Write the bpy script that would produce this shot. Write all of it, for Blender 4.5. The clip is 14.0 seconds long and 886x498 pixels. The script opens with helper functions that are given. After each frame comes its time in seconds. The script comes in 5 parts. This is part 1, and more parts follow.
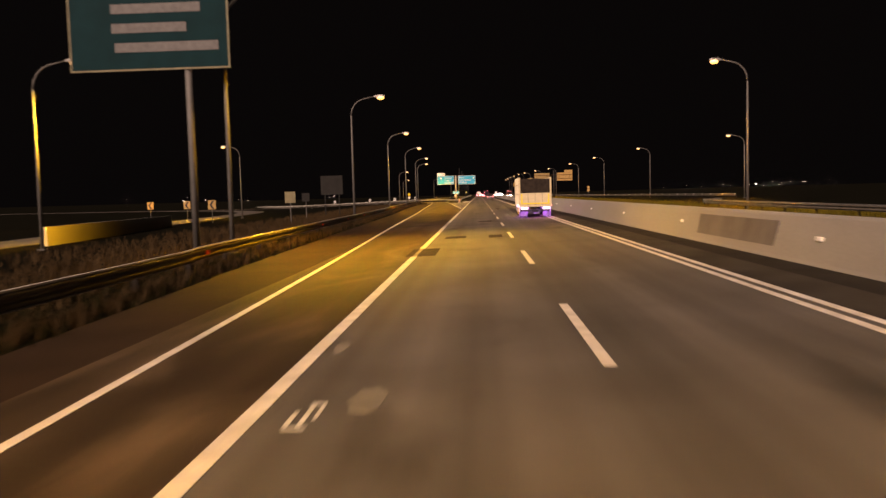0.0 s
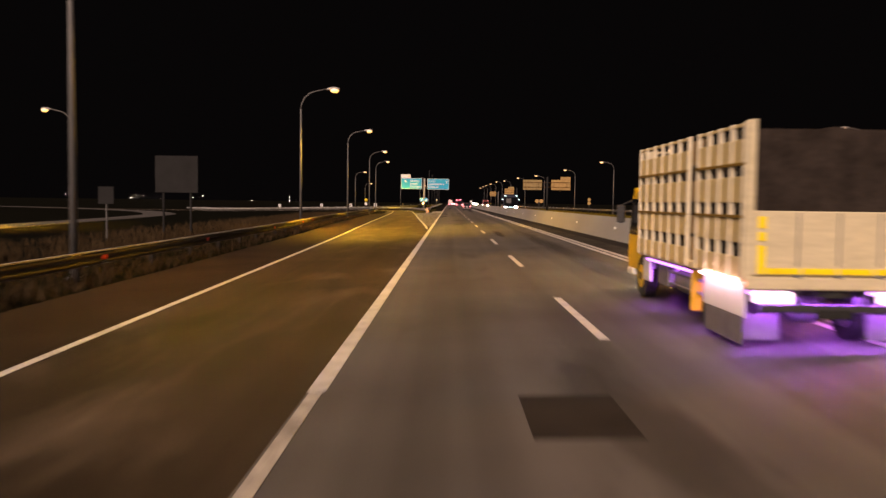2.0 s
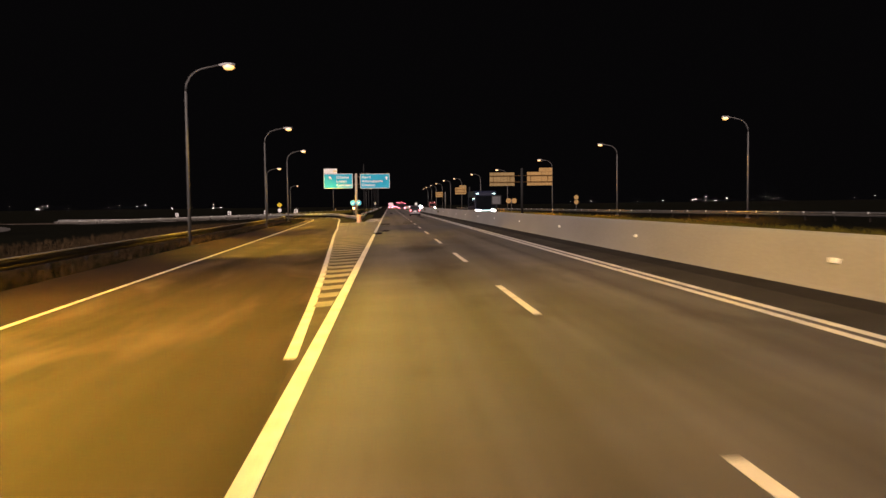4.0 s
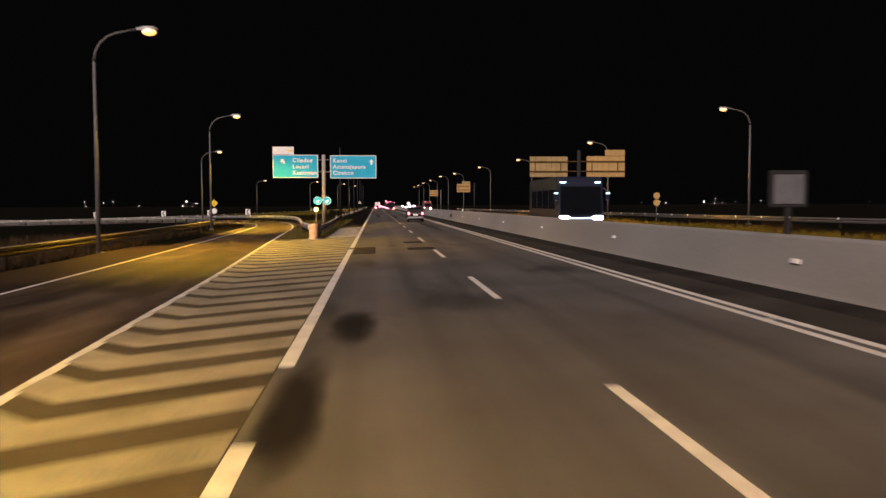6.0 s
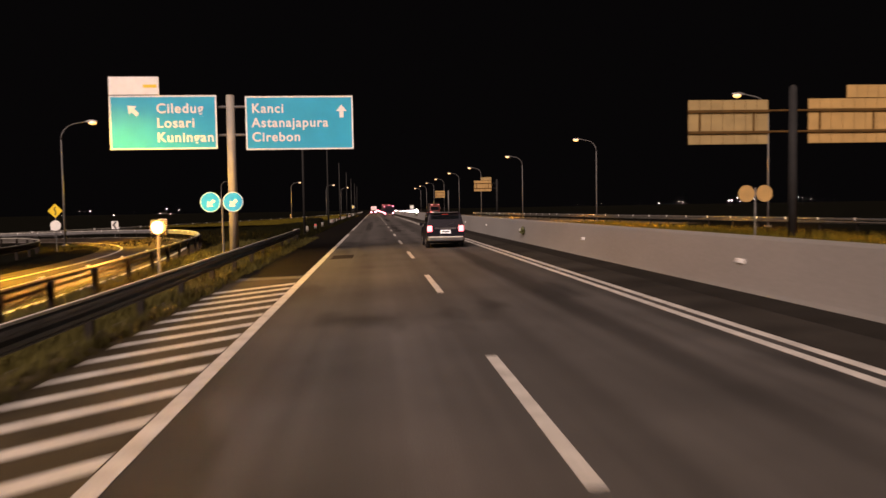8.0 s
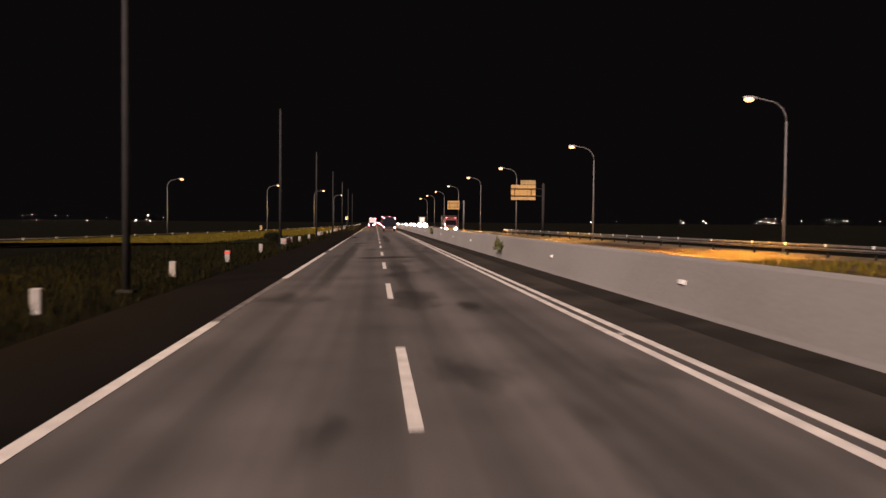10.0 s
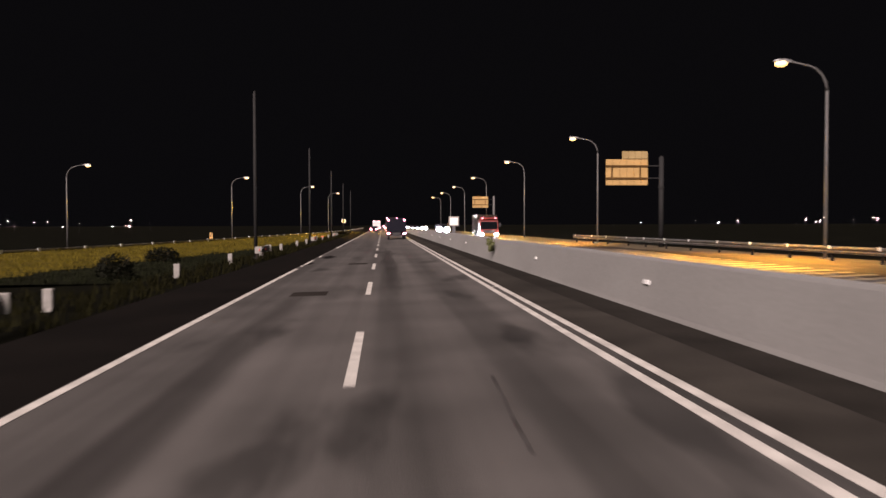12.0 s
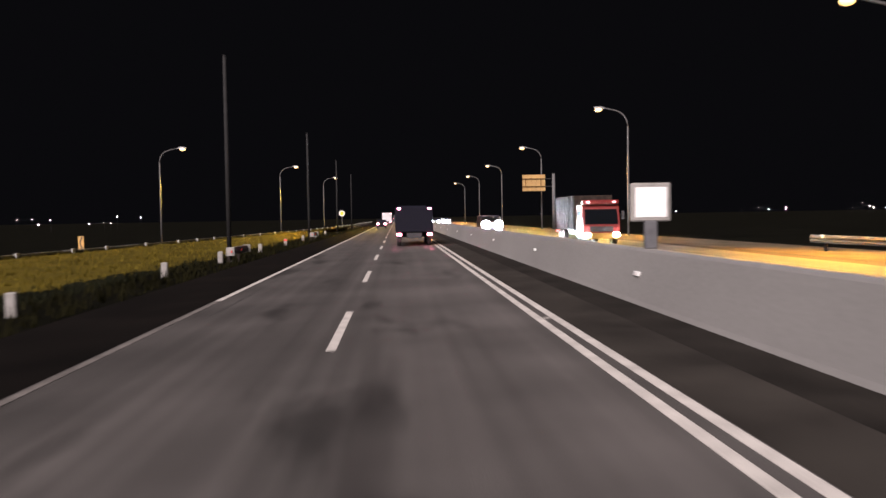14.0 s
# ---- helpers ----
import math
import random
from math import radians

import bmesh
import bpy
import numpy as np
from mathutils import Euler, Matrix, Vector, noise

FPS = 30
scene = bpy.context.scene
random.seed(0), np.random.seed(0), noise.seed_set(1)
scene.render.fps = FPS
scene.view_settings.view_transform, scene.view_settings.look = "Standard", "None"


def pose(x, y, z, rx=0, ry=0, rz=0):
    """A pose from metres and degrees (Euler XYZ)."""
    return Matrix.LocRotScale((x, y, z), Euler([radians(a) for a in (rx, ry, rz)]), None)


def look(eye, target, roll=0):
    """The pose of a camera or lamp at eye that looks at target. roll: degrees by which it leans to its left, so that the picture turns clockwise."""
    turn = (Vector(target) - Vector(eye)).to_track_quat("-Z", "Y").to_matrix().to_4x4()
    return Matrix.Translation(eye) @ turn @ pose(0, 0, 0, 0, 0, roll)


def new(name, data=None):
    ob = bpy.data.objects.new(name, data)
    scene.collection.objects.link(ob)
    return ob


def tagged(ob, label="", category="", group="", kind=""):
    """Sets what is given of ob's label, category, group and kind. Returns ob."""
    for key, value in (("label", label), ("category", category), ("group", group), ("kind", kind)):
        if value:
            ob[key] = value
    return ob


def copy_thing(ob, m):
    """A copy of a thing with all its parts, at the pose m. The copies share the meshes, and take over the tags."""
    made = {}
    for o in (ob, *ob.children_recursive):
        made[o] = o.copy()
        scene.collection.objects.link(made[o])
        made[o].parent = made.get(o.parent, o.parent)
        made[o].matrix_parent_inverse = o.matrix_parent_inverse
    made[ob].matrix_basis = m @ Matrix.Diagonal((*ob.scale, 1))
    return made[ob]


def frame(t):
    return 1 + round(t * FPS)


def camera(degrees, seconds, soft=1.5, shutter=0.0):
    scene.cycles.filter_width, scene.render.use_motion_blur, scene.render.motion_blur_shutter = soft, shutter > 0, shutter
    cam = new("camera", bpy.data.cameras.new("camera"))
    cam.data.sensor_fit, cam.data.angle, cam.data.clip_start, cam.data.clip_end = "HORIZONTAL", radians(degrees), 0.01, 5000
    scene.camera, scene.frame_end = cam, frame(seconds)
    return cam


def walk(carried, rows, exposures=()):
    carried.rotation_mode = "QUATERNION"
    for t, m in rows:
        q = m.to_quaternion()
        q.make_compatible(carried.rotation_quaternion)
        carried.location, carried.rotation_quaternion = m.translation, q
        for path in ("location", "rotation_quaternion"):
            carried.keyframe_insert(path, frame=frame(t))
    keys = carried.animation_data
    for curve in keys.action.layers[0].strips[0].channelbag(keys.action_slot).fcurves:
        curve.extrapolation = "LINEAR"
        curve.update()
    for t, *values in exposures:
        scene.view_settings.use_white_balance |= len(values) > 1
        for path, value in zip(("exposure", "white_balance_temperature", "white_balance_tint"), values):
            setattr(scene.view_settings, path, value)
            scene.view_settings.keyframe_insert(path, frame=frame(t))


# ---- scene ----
EXPOSURE = 2.0
cam = camera(57.5, 14.0, soft=1.5, shutter=0.3)
PATH = [
    (0, pose(-1.406, 4.098, 1.946, 86.135, 1.573, 2.541)),
    (0.5, pose(-1.582, 16.427, 1.942, 86.082, 1.524, 2.230)),
    (1, pose(-1.882, 28.672, 1.935, 86.054, 1.428, 1.616)),
    (1.5, pose(-2.038, 41.189, 1.931, 86.178, 1.464, 1.227)),
    (2, pose(-2.230, 53.587, 1.926, 86.665, -0.748, 0.444)),
    (2.5, pose(-2.410, 66.102, 1.922, 87.045, 0.207, -0.974)),
    (3, pose(-2.461, 78.591, 1.920, 86.951, 0.810, -1.781)),
    (3.5, pose(-2.532, 90.958, 1.919, 86.852, 1.009, -3.110)),
    (6, pose(-2.478, 152.743, 1.920, 86.854, 0.187, -4.761)),
    (6.5, pose(-2.209, 165.324, 1.927, 86.808, -0.115, -4.752)),
    (7, pose(-1.885, 177.730, 1.935, 86.822, 0.875, -4.899)),
    (7.5, pose(-1.645, 190.144, 1.940, 86.869, 1.839, -4.961)),
    (8, pose(-1.485, 202.634, 1.944, 87.083, 1.001, -4.882)),
    (10.5, pose(-0.127, 264.865, 1.977, 88.135, -0.466, -4.772)),
    (11, pose(0.087, 277.271, 1.983, 88.037, 0.518, -4.787)),
    (11.5, pose(0.268, 289.663, 1.987, 88.207, 0.538, -4.683)),
    (12, pose(0.419, 302.061, 1.991, 88.239, 0.166, -4.284)),
    (12.5, pose(0.568, 314.549, 1.994, 88.254, -0.414, -3.837)),
    (13, pose(0.744, 326.900, 1.999, 88.234, -0.262, -3.535)),
    (13.5, pose(0.900, 339.416, 2.003, 87.936, 0.093, -3.229)),
    (14, pose(1.029, 351.776, 2.006, 87.677, 0.966, -3.305)),
]
walk(cam, PATH, exposures=[
    (0.0, EXPOSURE + 0.4, 8600, 24), (0.5, EXPOSURE + 0.45, 8600, 24), (1.0, EXPOSURE + 0.2, 8500, 24), (2.0, EXPOSURE + 0.25, 7700, 21), (3.0, EXPOSURE + 0.15, 7400, 19), (3.5, EXPOSURE + 0.15, 6900, 17), (6.0, EXPOSURE + 0.1, 6500, 15), (6.5, EXPOSURE + 0.45, 6900, 18),
    (7.0, EXPOSURE + 0.1, 6700, 17), (8.0, EXPOSURE + 0.2, 7200, 20), (10.5, EXPOSURE + 0.85, 7000, 21), (12.0, EXPOSURE + 0.93, 6300, 15), (14.0, EXPOSURE + 0.92, 5900, 13)])

# ---- night sky and the pale light over the road ----
world = bpy.data.worlds.new("night_sky")
scene.world = world
world.use_nodes = True
wn = world.node_tree
wn.nodes["Background"].inputs["Color"].default_value = (0.60, 0.55, 0.62, 1)
wn.nodes["Background"].inputs["Strength"].default_value = 0.0007

# Sun lamp added in place of the carrying vehicle's own headlights.
headlight_sun = bpy.data.lights.new("headlight_stand_in", "SUN")
headlight_sun.energy, headlight_sun.angle, headlight_sun.color = 0.92, radians(30), (1.0, 0.82, 0.74)
headlight_sun_ob = new("headlight_stand_in", headlight_sun)
headlight_sun_ob.matrix_world = look((-33, -72, 62), (0, 0, 0))

SODIUM = {1: (1.0, 0.525, 0.035), -1: (1.0, 0.42, 0.05)}


# ---- materials ----
def mat(name, base, rough=0.7, metal=0.0, vary=0.25, scale=6.0, bump=0.1, fine=60.0, stretch=(1, 1, 1), emit=None, power=0.0, spec=0.5):
    """A surface with two scales of variation, at real size in the object's own metres."""
    m = bpy.data.materials.new(name)
    m.use_nodes = True
    nt = m.node_tree
    b = nt.nodes["Principled BSDF"]
    b.inputs["Roughness"].default_value, b.inputs["Metallic"].default_value = rough, metal
    b.inputs["Specular IOR Level"].default_value = spec
    if emit:
        b.inputs["Emission Color"].default_value, b.inputs["Emission Strength"].default_value = (*emit, 1), power
    co = nt.nodes.new("ShaderNodeTexCoord")
    mp = nt.nodes.new("ShaderNodeMapping")
    mp.inputs["Scale"].default_value = stretch
    nt.links.new(co.outputs["Object"], mp.inputs["Vector"])
    big, small = nt.nodes.new("ShaderNodeTexNoise"), nt.nodes.new("ShaderNodeTexNoise")
    big.inputs["Scale"].default_value, big.inputs["Detail"].default_value = scale, 4
    small.inputs["Scale"].default_value, small.inputs["Detail"].default_value = fine, 3
    add = nt.nodes.new("ShaderNodeMath")
    add.operation = "MULTIPLY_ADD"
    add.inputs[1].default_value = 0.45
    for n in (big, small):
        nt.links.new(mp.outputs["Vector"], n.inputs["Vector"])
    nt.links.new(small.outputs["Fac"], add.inputs[0])
    nt.links.new(big.outputs["Fac"], add.inputs[2])
    ramp = nt.nodes.new("ShaderNodeMapRange")
    ramp.inputs["From Min"].default_value, ramp.inputs["From Max"].default_value = 0.45, 1.0
    ramp.inputs["To Min"].default_value, ramp.inputs["To Max"].default_value = 1 - vary, 1 + vary
    nt.links.new(add.outputs[0], ramp.inputs["Value"])
    mul = nt.nodes.new("ShaderNodeVectorMath")
    mul.operation = "SCALE"
    mul.inputs[0].default_value = base
    nt.links.new(ramp.outputs["Result"], mul.inputs["Scale"])
    nt.links.new(mul.outputs["Vector"], b.inputs["Base Color"])
    if bump:
        bp = nt.nodes.new("ShaderNodeBump")
        bp.inputs["Strength"].default_value, bp.inputs["Distance"].default_value = bump, 0.02
        nt.links.new(small.outputs["Fac"], bp.inputs["Height"])
        nt.links.new(bp.outputs["Normal"], b.inputs["Normal"])
    return m


def glow(name, colour, power):
    return mat(name, (0.8, 0.8, 0.8), 0.3, emit=colour, power=power, vary=0.02, bump=0)


def asphalt_mat(name="asphalt", base=(0.073, 0.068, 0.064), worn=0.0):
    """Asphalt with grit, faint wheel tracks along the lanes, and oil stains; worn: how far polished pale blotches stand out."""
    m = mat(name, base, 0.68, vary=0.3, scale=0.35, bump=0.35, fine=55.0, spec=0.15 if worn else 0.4)
    nt = m.node_tree
    b = nt.nodes["Principled BSDF"]
    tint = b.inputs["Base Color"].links[0].from_node
    co = nt.nodes.new("ShaderNodeTexCoord")
    mp = nt.nodes.new("ShaderNodeMapping")
    mp.inputs["Scale"].default_value = (1.1, 0.012, 1)
    tracks = nt.nodes.new("ShaderNodeTexNoise")
    tracks.inputs["Scale"].default_value, tracks.inputs["Detail"].default_value = 1.0, 3
    nt.links.new(co.outputs["Object"], mp.inputs["Vector"])
    nt.links.new(mp.outputs["Vector"], tracks.inputs["Vector"])
    r1 = nt.nodes.new("ShaderNodeMapRange")
    r1.inputs["From Min"].default_value, r1.inputs["From Max"].default_value = 0.3, 0.7
    r1.inputs["To Min"].default_value, r1.inputs["To Max"].default_value = 0.58, 1.38
    nt.links.new(tracks.outputs["Fac"], r1.inputs["Value"])
    blots = nt.nodes.new("ShaderNodeTexNoise")
    blots.inputs["Scale"].default_value, blots.inputs["Detail"].default_value = 0.5, 6
    mb = nt.nodes.new("ShaderNodeMapping")
    mb.inputs["Scale"].default_value = (1.0, 0.28, 1)
    nt.links.new(co.outputs["Object"], mb.inputs["Vector"])
    nt.links.new(mb.outputs["Vector"], blots.inputs["Vector"])
    r2 = nt.nodes.new("ShaderNodeMapRange")
    r2.inputs["From Min"].default_value, r2.inputs["From Max"].default_value = 0.33, 0.41
    r2.inputs["To Min"].default_value, r2.inputs["To Max"].default_value = 0.50, 1.0
    nt.links.new(blots.outputs["Fac"], r2.inputs["Value"])
    mm = nt.nodes.new("ShaderNodeMath")
    mm.operation = "MULTIPLY"
    nt.links.new(r1.outputs["Result"], mm.inputs[0])
    nt.links.new(r2.outputs["Result"], mm.inputs[1])
    if worn:
        pale = nt.nodes.new("ShaderNodeTexNoise")
        pale.inputs["Scale"].default_value, pale.inputs["Detail"].default_value, pale.inputs["Distortion"].default_value = 0.42, 5, 1.2
        r3 = nt.nodes.new("ShaderNodeMapRange")
        r3.inputs["From Min"].default_value, r3.inputs["From Max"].default_value = 0.50, 0.68
        r3.inputs["To Min"].default_value, r3.inputs["To Max"].default_value = 1.0 - 0.25 * worn, 1.0 + worn
        nt.links.new(mb.outputs["Vector"], pale.inputs["Vector"])
        nt.links.new(pale.outputs["Fac"], r3.inputs["Value"])
        m3 = nt.nodes.new("ShaderNodeMath")
        m3.operation = "MULTIPLY"
        nt.links.new(mm.outputs[0], m3.inputs[0])
        nt.links.new(r3.outputs["Result"], m3.inputs[1])
        mm = m3
    sc = nt.nodes.new("ShaderNodeVectorMath")
    sc.operation = "SCALE"
    nt.links.new(tint.outputs["Vector"], sc.inputs[0])
    nt.links.new(mm.outputs[0], sc.inputs["Scale"])
    nt.links.new(sc.outputs["Vector"], b.inputs["Base Color"])
    return m


ASPHALT = asphalt_mat()
EXITASPHALT = asphalt_mat("dark_brown_asphalt", (0.041, 0.0295, 0.0195), worn=0.9)
BROWNSHOULDER = mat("brown_shoulder_asphalt", (0.022, 0.0136, 0.0086), 0.85, vary=0.4, scale=0.4, bump=0.4, fine=40, spec=0.1)
PALE = mat("pale_repair", (0.13, 0.12, 0.10), 0.85, vary=0.4, scale=2.0, bump=0.3)
SHOULDER = mat("shoulder_asphalt", (0.030, 0.0268, 0.023), 0.85, vary=0.6, scale=0.5, bump=0.35, fine=45, spec=0.12)
GOREGROUND = mat("dusty_gore_asphalt", (0.058, 0.046, 0.028), 0.85, vary=0.4, scale=0.7, bump=0.35, fine=40, spec=0.12)
# Shoulder asphalt blackened to imitate the headlights' falloff to the left.
UNLITSHOULDER = mat("unlit_shoulder_asphalt", (0.0045, 0.0036, 0.003), 0.9, vary=0.5, scale=0.4, bump=0.4, fine=40, spec=0.08)
PATCH = mat("patch_asphalt", (0.021, 0.0175, 0.015), 0.85, vary=0.4, scale=1.2, bump=0.4, spec=0.15)
PAINT = mat("road_paint", (0.52, 0.50, 0.46), 0.6, vary=0.3, scale=2.2, bump=0.2, fine=30)
HALFWORN = mat("half_worn_paint", (0.34, 0.32, 0.28), 0.7, vary=0.5, scale=3.0, bump=0.3, fine=25)
WORN = mat("worn_paint", (0.13, 0.12, 0.11), 0.75, vary=0.6, scale=3.0, bump=0.3, fine=25)
CONCRETE = mat("barrier_concrete", (0.225, 0.222, 0.212), 0.85, vary=0.16, scale=0.35, bump=0.04, fine=18, stretch=(1, 0.35, 1))
TOE = mat("dark_gutter", (0.018, 0.016, 0.0138), 0.9, vary=0.45, scale=0.8, bump=0.3, fine=30, spec=0.08)
DARKCONC = mat("repaired_concrete", (0.11, 0.10, 0.095), 0.85, vary=0.3, scale=0.8, bump=0.2, fine=30)
# Grass colours hold the darkness of ground the headlights miss.
GRASS = mat("unlit_roadside_grass", (0.0045, 0.0045, 0.003), 0.95, vary=0.5, scale=0.15, bump=0.8, fine=6.0, spec=0.02)
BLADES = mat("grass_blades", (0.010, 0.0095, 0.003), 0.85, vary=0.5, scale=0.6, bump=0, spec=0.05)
STEEL = mat("galvanised_steel", (0.18, 0.182, 0.185), 0.6, 0.3, vary=0.25, scale=1.5, bump=0.08)
# Pole steel paled to imitate lamplight on the gantry pole.
GANTRYPOLE = mat("lamplit_gantry_steel", (0.30, 0.28, 0.24), 0.6, vary=0.2, scale=1.5, bump=0.05)
# Rail faces darkened as if shaded, rims paled as if lamplit.
SHADEDSTEEL = mat("shaded_rail_steel", (0.105, 0.098, 0.086), 0.7, vary=0.3, scale=1.5, bump=0.08, spec=0.2)
DARKPOST = mat("dark_post_steel", (0.022, 0.018, 0.015), 0.8, vary=0.3, scale=3, bump=0.1, spec=0.1)
LITRIM = mat("lit_rail_rim", (0.58, 0.56, 0.50), 0.5, 0.0, vary=0.2, scale=1.5, bump=0.03)
POLE = mat("lamp_pole_steel", (0.12, 0.118, 0.116), 0.6, 0.0, vary=0.2, scale=1.5, bump=0.05, spec=0.25)
# Pole steel darkened to imitate poles that stand unlit.
DARKPOLE = mat("unlit_pole_steel", (0.024, 0.024, 0.024), 0.75, vary=0.25, scale=1.5, bump=0.05, spec=0.1)
HOUSING = mat("lamp_housing", (0.22, 0.22, 0.22), 0.5, 0.2)
LENS = glow("sodium_lens", (1.0, 0.50, 0.13), 0.42)
DEADLENS = mat("unlit_lens", (0.12, 0.12, 0.12), 0.25, vary=0.05, bump=0)
# Dimmed copies of sign green and white for boards outside the headlights.
DULLGREEN = mat("unlit_sign_green", (0.002, 0.022, 0.028), 0.7, spec=0.1, vary=0.2, scale=1.0, bump=0.03)
DULLWHITE = mat("unlit_sign_white", (0.17, 0.15, 0.085), 0.5, vary=0.3, scale=2.0, bump=0.03)
HATCHPAINT = mat("worn_hatch_paint", (0.24, 0.20, 0.13), 0.7, vary=0.6, scale=1.2, bump=0.3, fine=25)
# Worn gore paint, tinted yellow for the sodium light on it.
GOREPAINT = mat("lamplit_worn_gore_paint", (0.20, 0.178, 0.125), 0.7, vary=0.55, scale=0.9, bump=0.3, fine=25)
GREEN = mat("sign_green", (0.0, 0.38, 0.62), 0.45, vary=0.1, scale=1.0, bump=0.03)
WHITE = mat("sign_white", (0.80, 0.80, 0.78), 0.45, vary=0.08, scale=2.0, bump=0.03)
YELLOWSIGN = mat("sign_yellow", (0.85, 0.62, 0.03), 0.45, vary=0.1, bump=0.03)
AGEDYELLOW = mat("faded_chevron_orange", (0.42, 0.27, 0.10), 0.5, vary=0.25, scale=3, bump=0.03)
RIB = mat("rusty_stiffener_steel", (0.085, 0.045, 0.012), 0.7, vary=0.3, scale=2, bump=0.08, spec=0.2)
BLUE = mat("sign_blue", (0.0, 0.36, 0.85), 0.4, vary=0.08, bump=0.03)
BLACK = mat("sign_black", (0.02, 0.02, 0.02), 0.6, vary=0.1, bump=0.03)
# Sign backs tinted orange for sodium light, the second as less lit.
SIGNBACK = mat("lamplit_sign_back", (0.42, 0.265, 0.095), 0.6, 0.0, vary=0.15, scale=1.2, bump=0.05)
DULLBACK = mat("dimly_lit_sign_back", (0.30, 0.215, 0.09), 0.7, 0.0, vary=0.2, scale=1.2, bump=0.05)
# Grey darkened for boards that stand unlit.
DIMBACK = mat("darkened_sign_grey", (0.024, 0.024, 0.024), 0.8, vary=0.2, scale=1.0, bump=0.05, spec=0.06)
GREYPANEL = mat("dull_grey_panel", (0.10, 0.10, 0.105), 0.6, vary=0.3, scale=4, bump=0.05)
MUDFLAP = mat("pale_mud_flap_rubber", (0.13, 0.125, 0.13), 0.7, vary=0.3, scale=4, bump=0.1)
OIL = mat("oil_stain", (0.050, 0.047, 0.045), 0.55, vary=0.45, scale=1.8, bump=0.3, fine=55)


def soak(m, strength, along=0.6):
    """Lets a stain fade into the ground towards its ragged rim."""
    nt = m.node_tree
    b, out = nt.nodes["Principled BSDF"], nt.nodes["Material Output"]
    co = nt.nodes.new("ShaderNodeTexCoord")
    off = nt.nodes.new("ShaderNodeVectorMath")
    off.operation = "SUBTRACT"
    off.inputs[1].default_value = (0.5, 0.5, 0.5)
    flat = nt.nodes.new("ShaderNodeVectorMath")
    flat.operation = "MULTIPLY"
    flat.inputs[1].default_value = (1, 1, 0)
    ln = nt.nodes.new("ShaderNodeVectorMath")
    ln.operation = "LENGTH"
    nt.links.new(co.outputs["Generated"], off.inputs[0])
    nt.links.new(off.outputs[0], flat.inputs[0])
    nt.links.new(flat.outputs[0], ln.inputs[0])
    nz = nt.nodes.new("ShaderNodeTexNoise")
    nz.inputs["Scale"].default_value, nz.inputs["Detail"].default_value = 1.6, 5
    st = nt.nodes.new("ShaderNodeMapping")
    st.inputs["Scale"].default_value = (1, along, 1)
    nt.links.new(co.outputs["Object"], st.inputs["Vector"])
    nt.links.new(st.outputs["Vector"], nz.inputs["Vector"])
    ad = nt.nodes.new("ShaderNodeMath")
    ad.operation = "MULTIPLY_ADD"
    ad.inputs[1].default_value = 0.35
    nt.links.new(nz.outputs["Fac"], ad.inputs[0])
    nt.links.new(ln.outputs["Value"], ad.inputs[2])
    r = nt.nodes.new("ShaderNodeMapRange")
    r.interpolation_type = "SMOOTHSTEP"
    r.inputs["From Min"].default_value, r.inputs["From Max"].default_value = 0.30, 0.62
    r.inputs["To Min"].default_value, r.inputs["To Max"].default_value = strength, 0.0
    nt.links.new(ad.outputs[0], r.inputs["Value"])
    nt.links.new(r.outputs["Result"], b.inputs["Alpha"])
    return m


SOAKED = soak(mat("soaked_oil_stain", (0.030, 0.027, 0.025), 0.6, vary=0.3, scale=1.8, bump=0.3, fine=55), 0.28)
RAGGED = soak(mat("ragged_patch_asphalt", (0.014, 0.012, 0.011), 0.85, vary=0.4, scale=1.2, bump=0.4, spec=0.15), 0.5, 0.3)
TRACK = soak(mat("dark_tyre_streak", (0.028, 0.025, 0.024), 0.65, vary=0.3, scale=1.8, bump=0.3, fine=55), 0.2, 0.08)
REDPAINT = mat("red_reflective", (0.75, 0.07, 0.05), 0.5, vary=0.15, bump=0.05)
WHITEPOST = mat("white_post_paint", (0.26, 0.25, 0.23), 0.7, vary=0.25, scale=5, bump=0.1)
PINK = mat("faded_pink_paint", (0.46, 0.30, 0.23), 0.7, vary=0.3, scale=4, bump=0.1)
DARKGREEN = mat("dark_green_plastic", (0.02, 0.04, 0.03), 0.6, vary=0.3, scale=3, bump=0.1)
LEAF = mat("weed_leaf", (0.105, 0.115, 0.040), 0.65, vary=0.5, scale=9, bump=0)
# Leaf colour darkened for shrubs that stand unlit.
DARKLEAF = mat("unlit_shrub_leaf", (0.006, 0.0065, 0.003), 0.7, vary=0.5, scale=9, bump=0, spec=0.1)
# Bank grass in two tones: yellow as lamplit, dark green as unlit.
LITGRASS = mat("lamplit_verge_grass", (0.072, 0.055, 0.006), 0.9, vary=0.5, scale=0.3, bump=0.8, fine=8, spec=0.1)
VERGE = mat("unlit_green_verge", (0.009, 0.0098, 0.0055), 0.95, vary=0.5, scale=0.3, bump=0.8, fine=8, spec=0.03)
VERGEBLADES = mat("unlit_green_blades", (0.012, 0.0135, 0.007), 0.9, vary=0.5, scale=0.6, bump=0, spec=0.03)
SCRUB = mat("brown_scrub_blades", (0.050, 0.033, 0.017), 0.9, vary=0.55, scale=0.4, bump=0, spec=0.05)
NOSEGRASS = mat("nose_grass_blades", (0.075, 0.066, 0.020), 0.85, vary=0.5, scale=0.6, bump=0, spec=0.1)
LITBLADES = mat("lamplit_grass_blades", (0.10, 0.078, 0.009), 0.85, vary=0.5, scale=0.6, bump=0, spec=0.1)
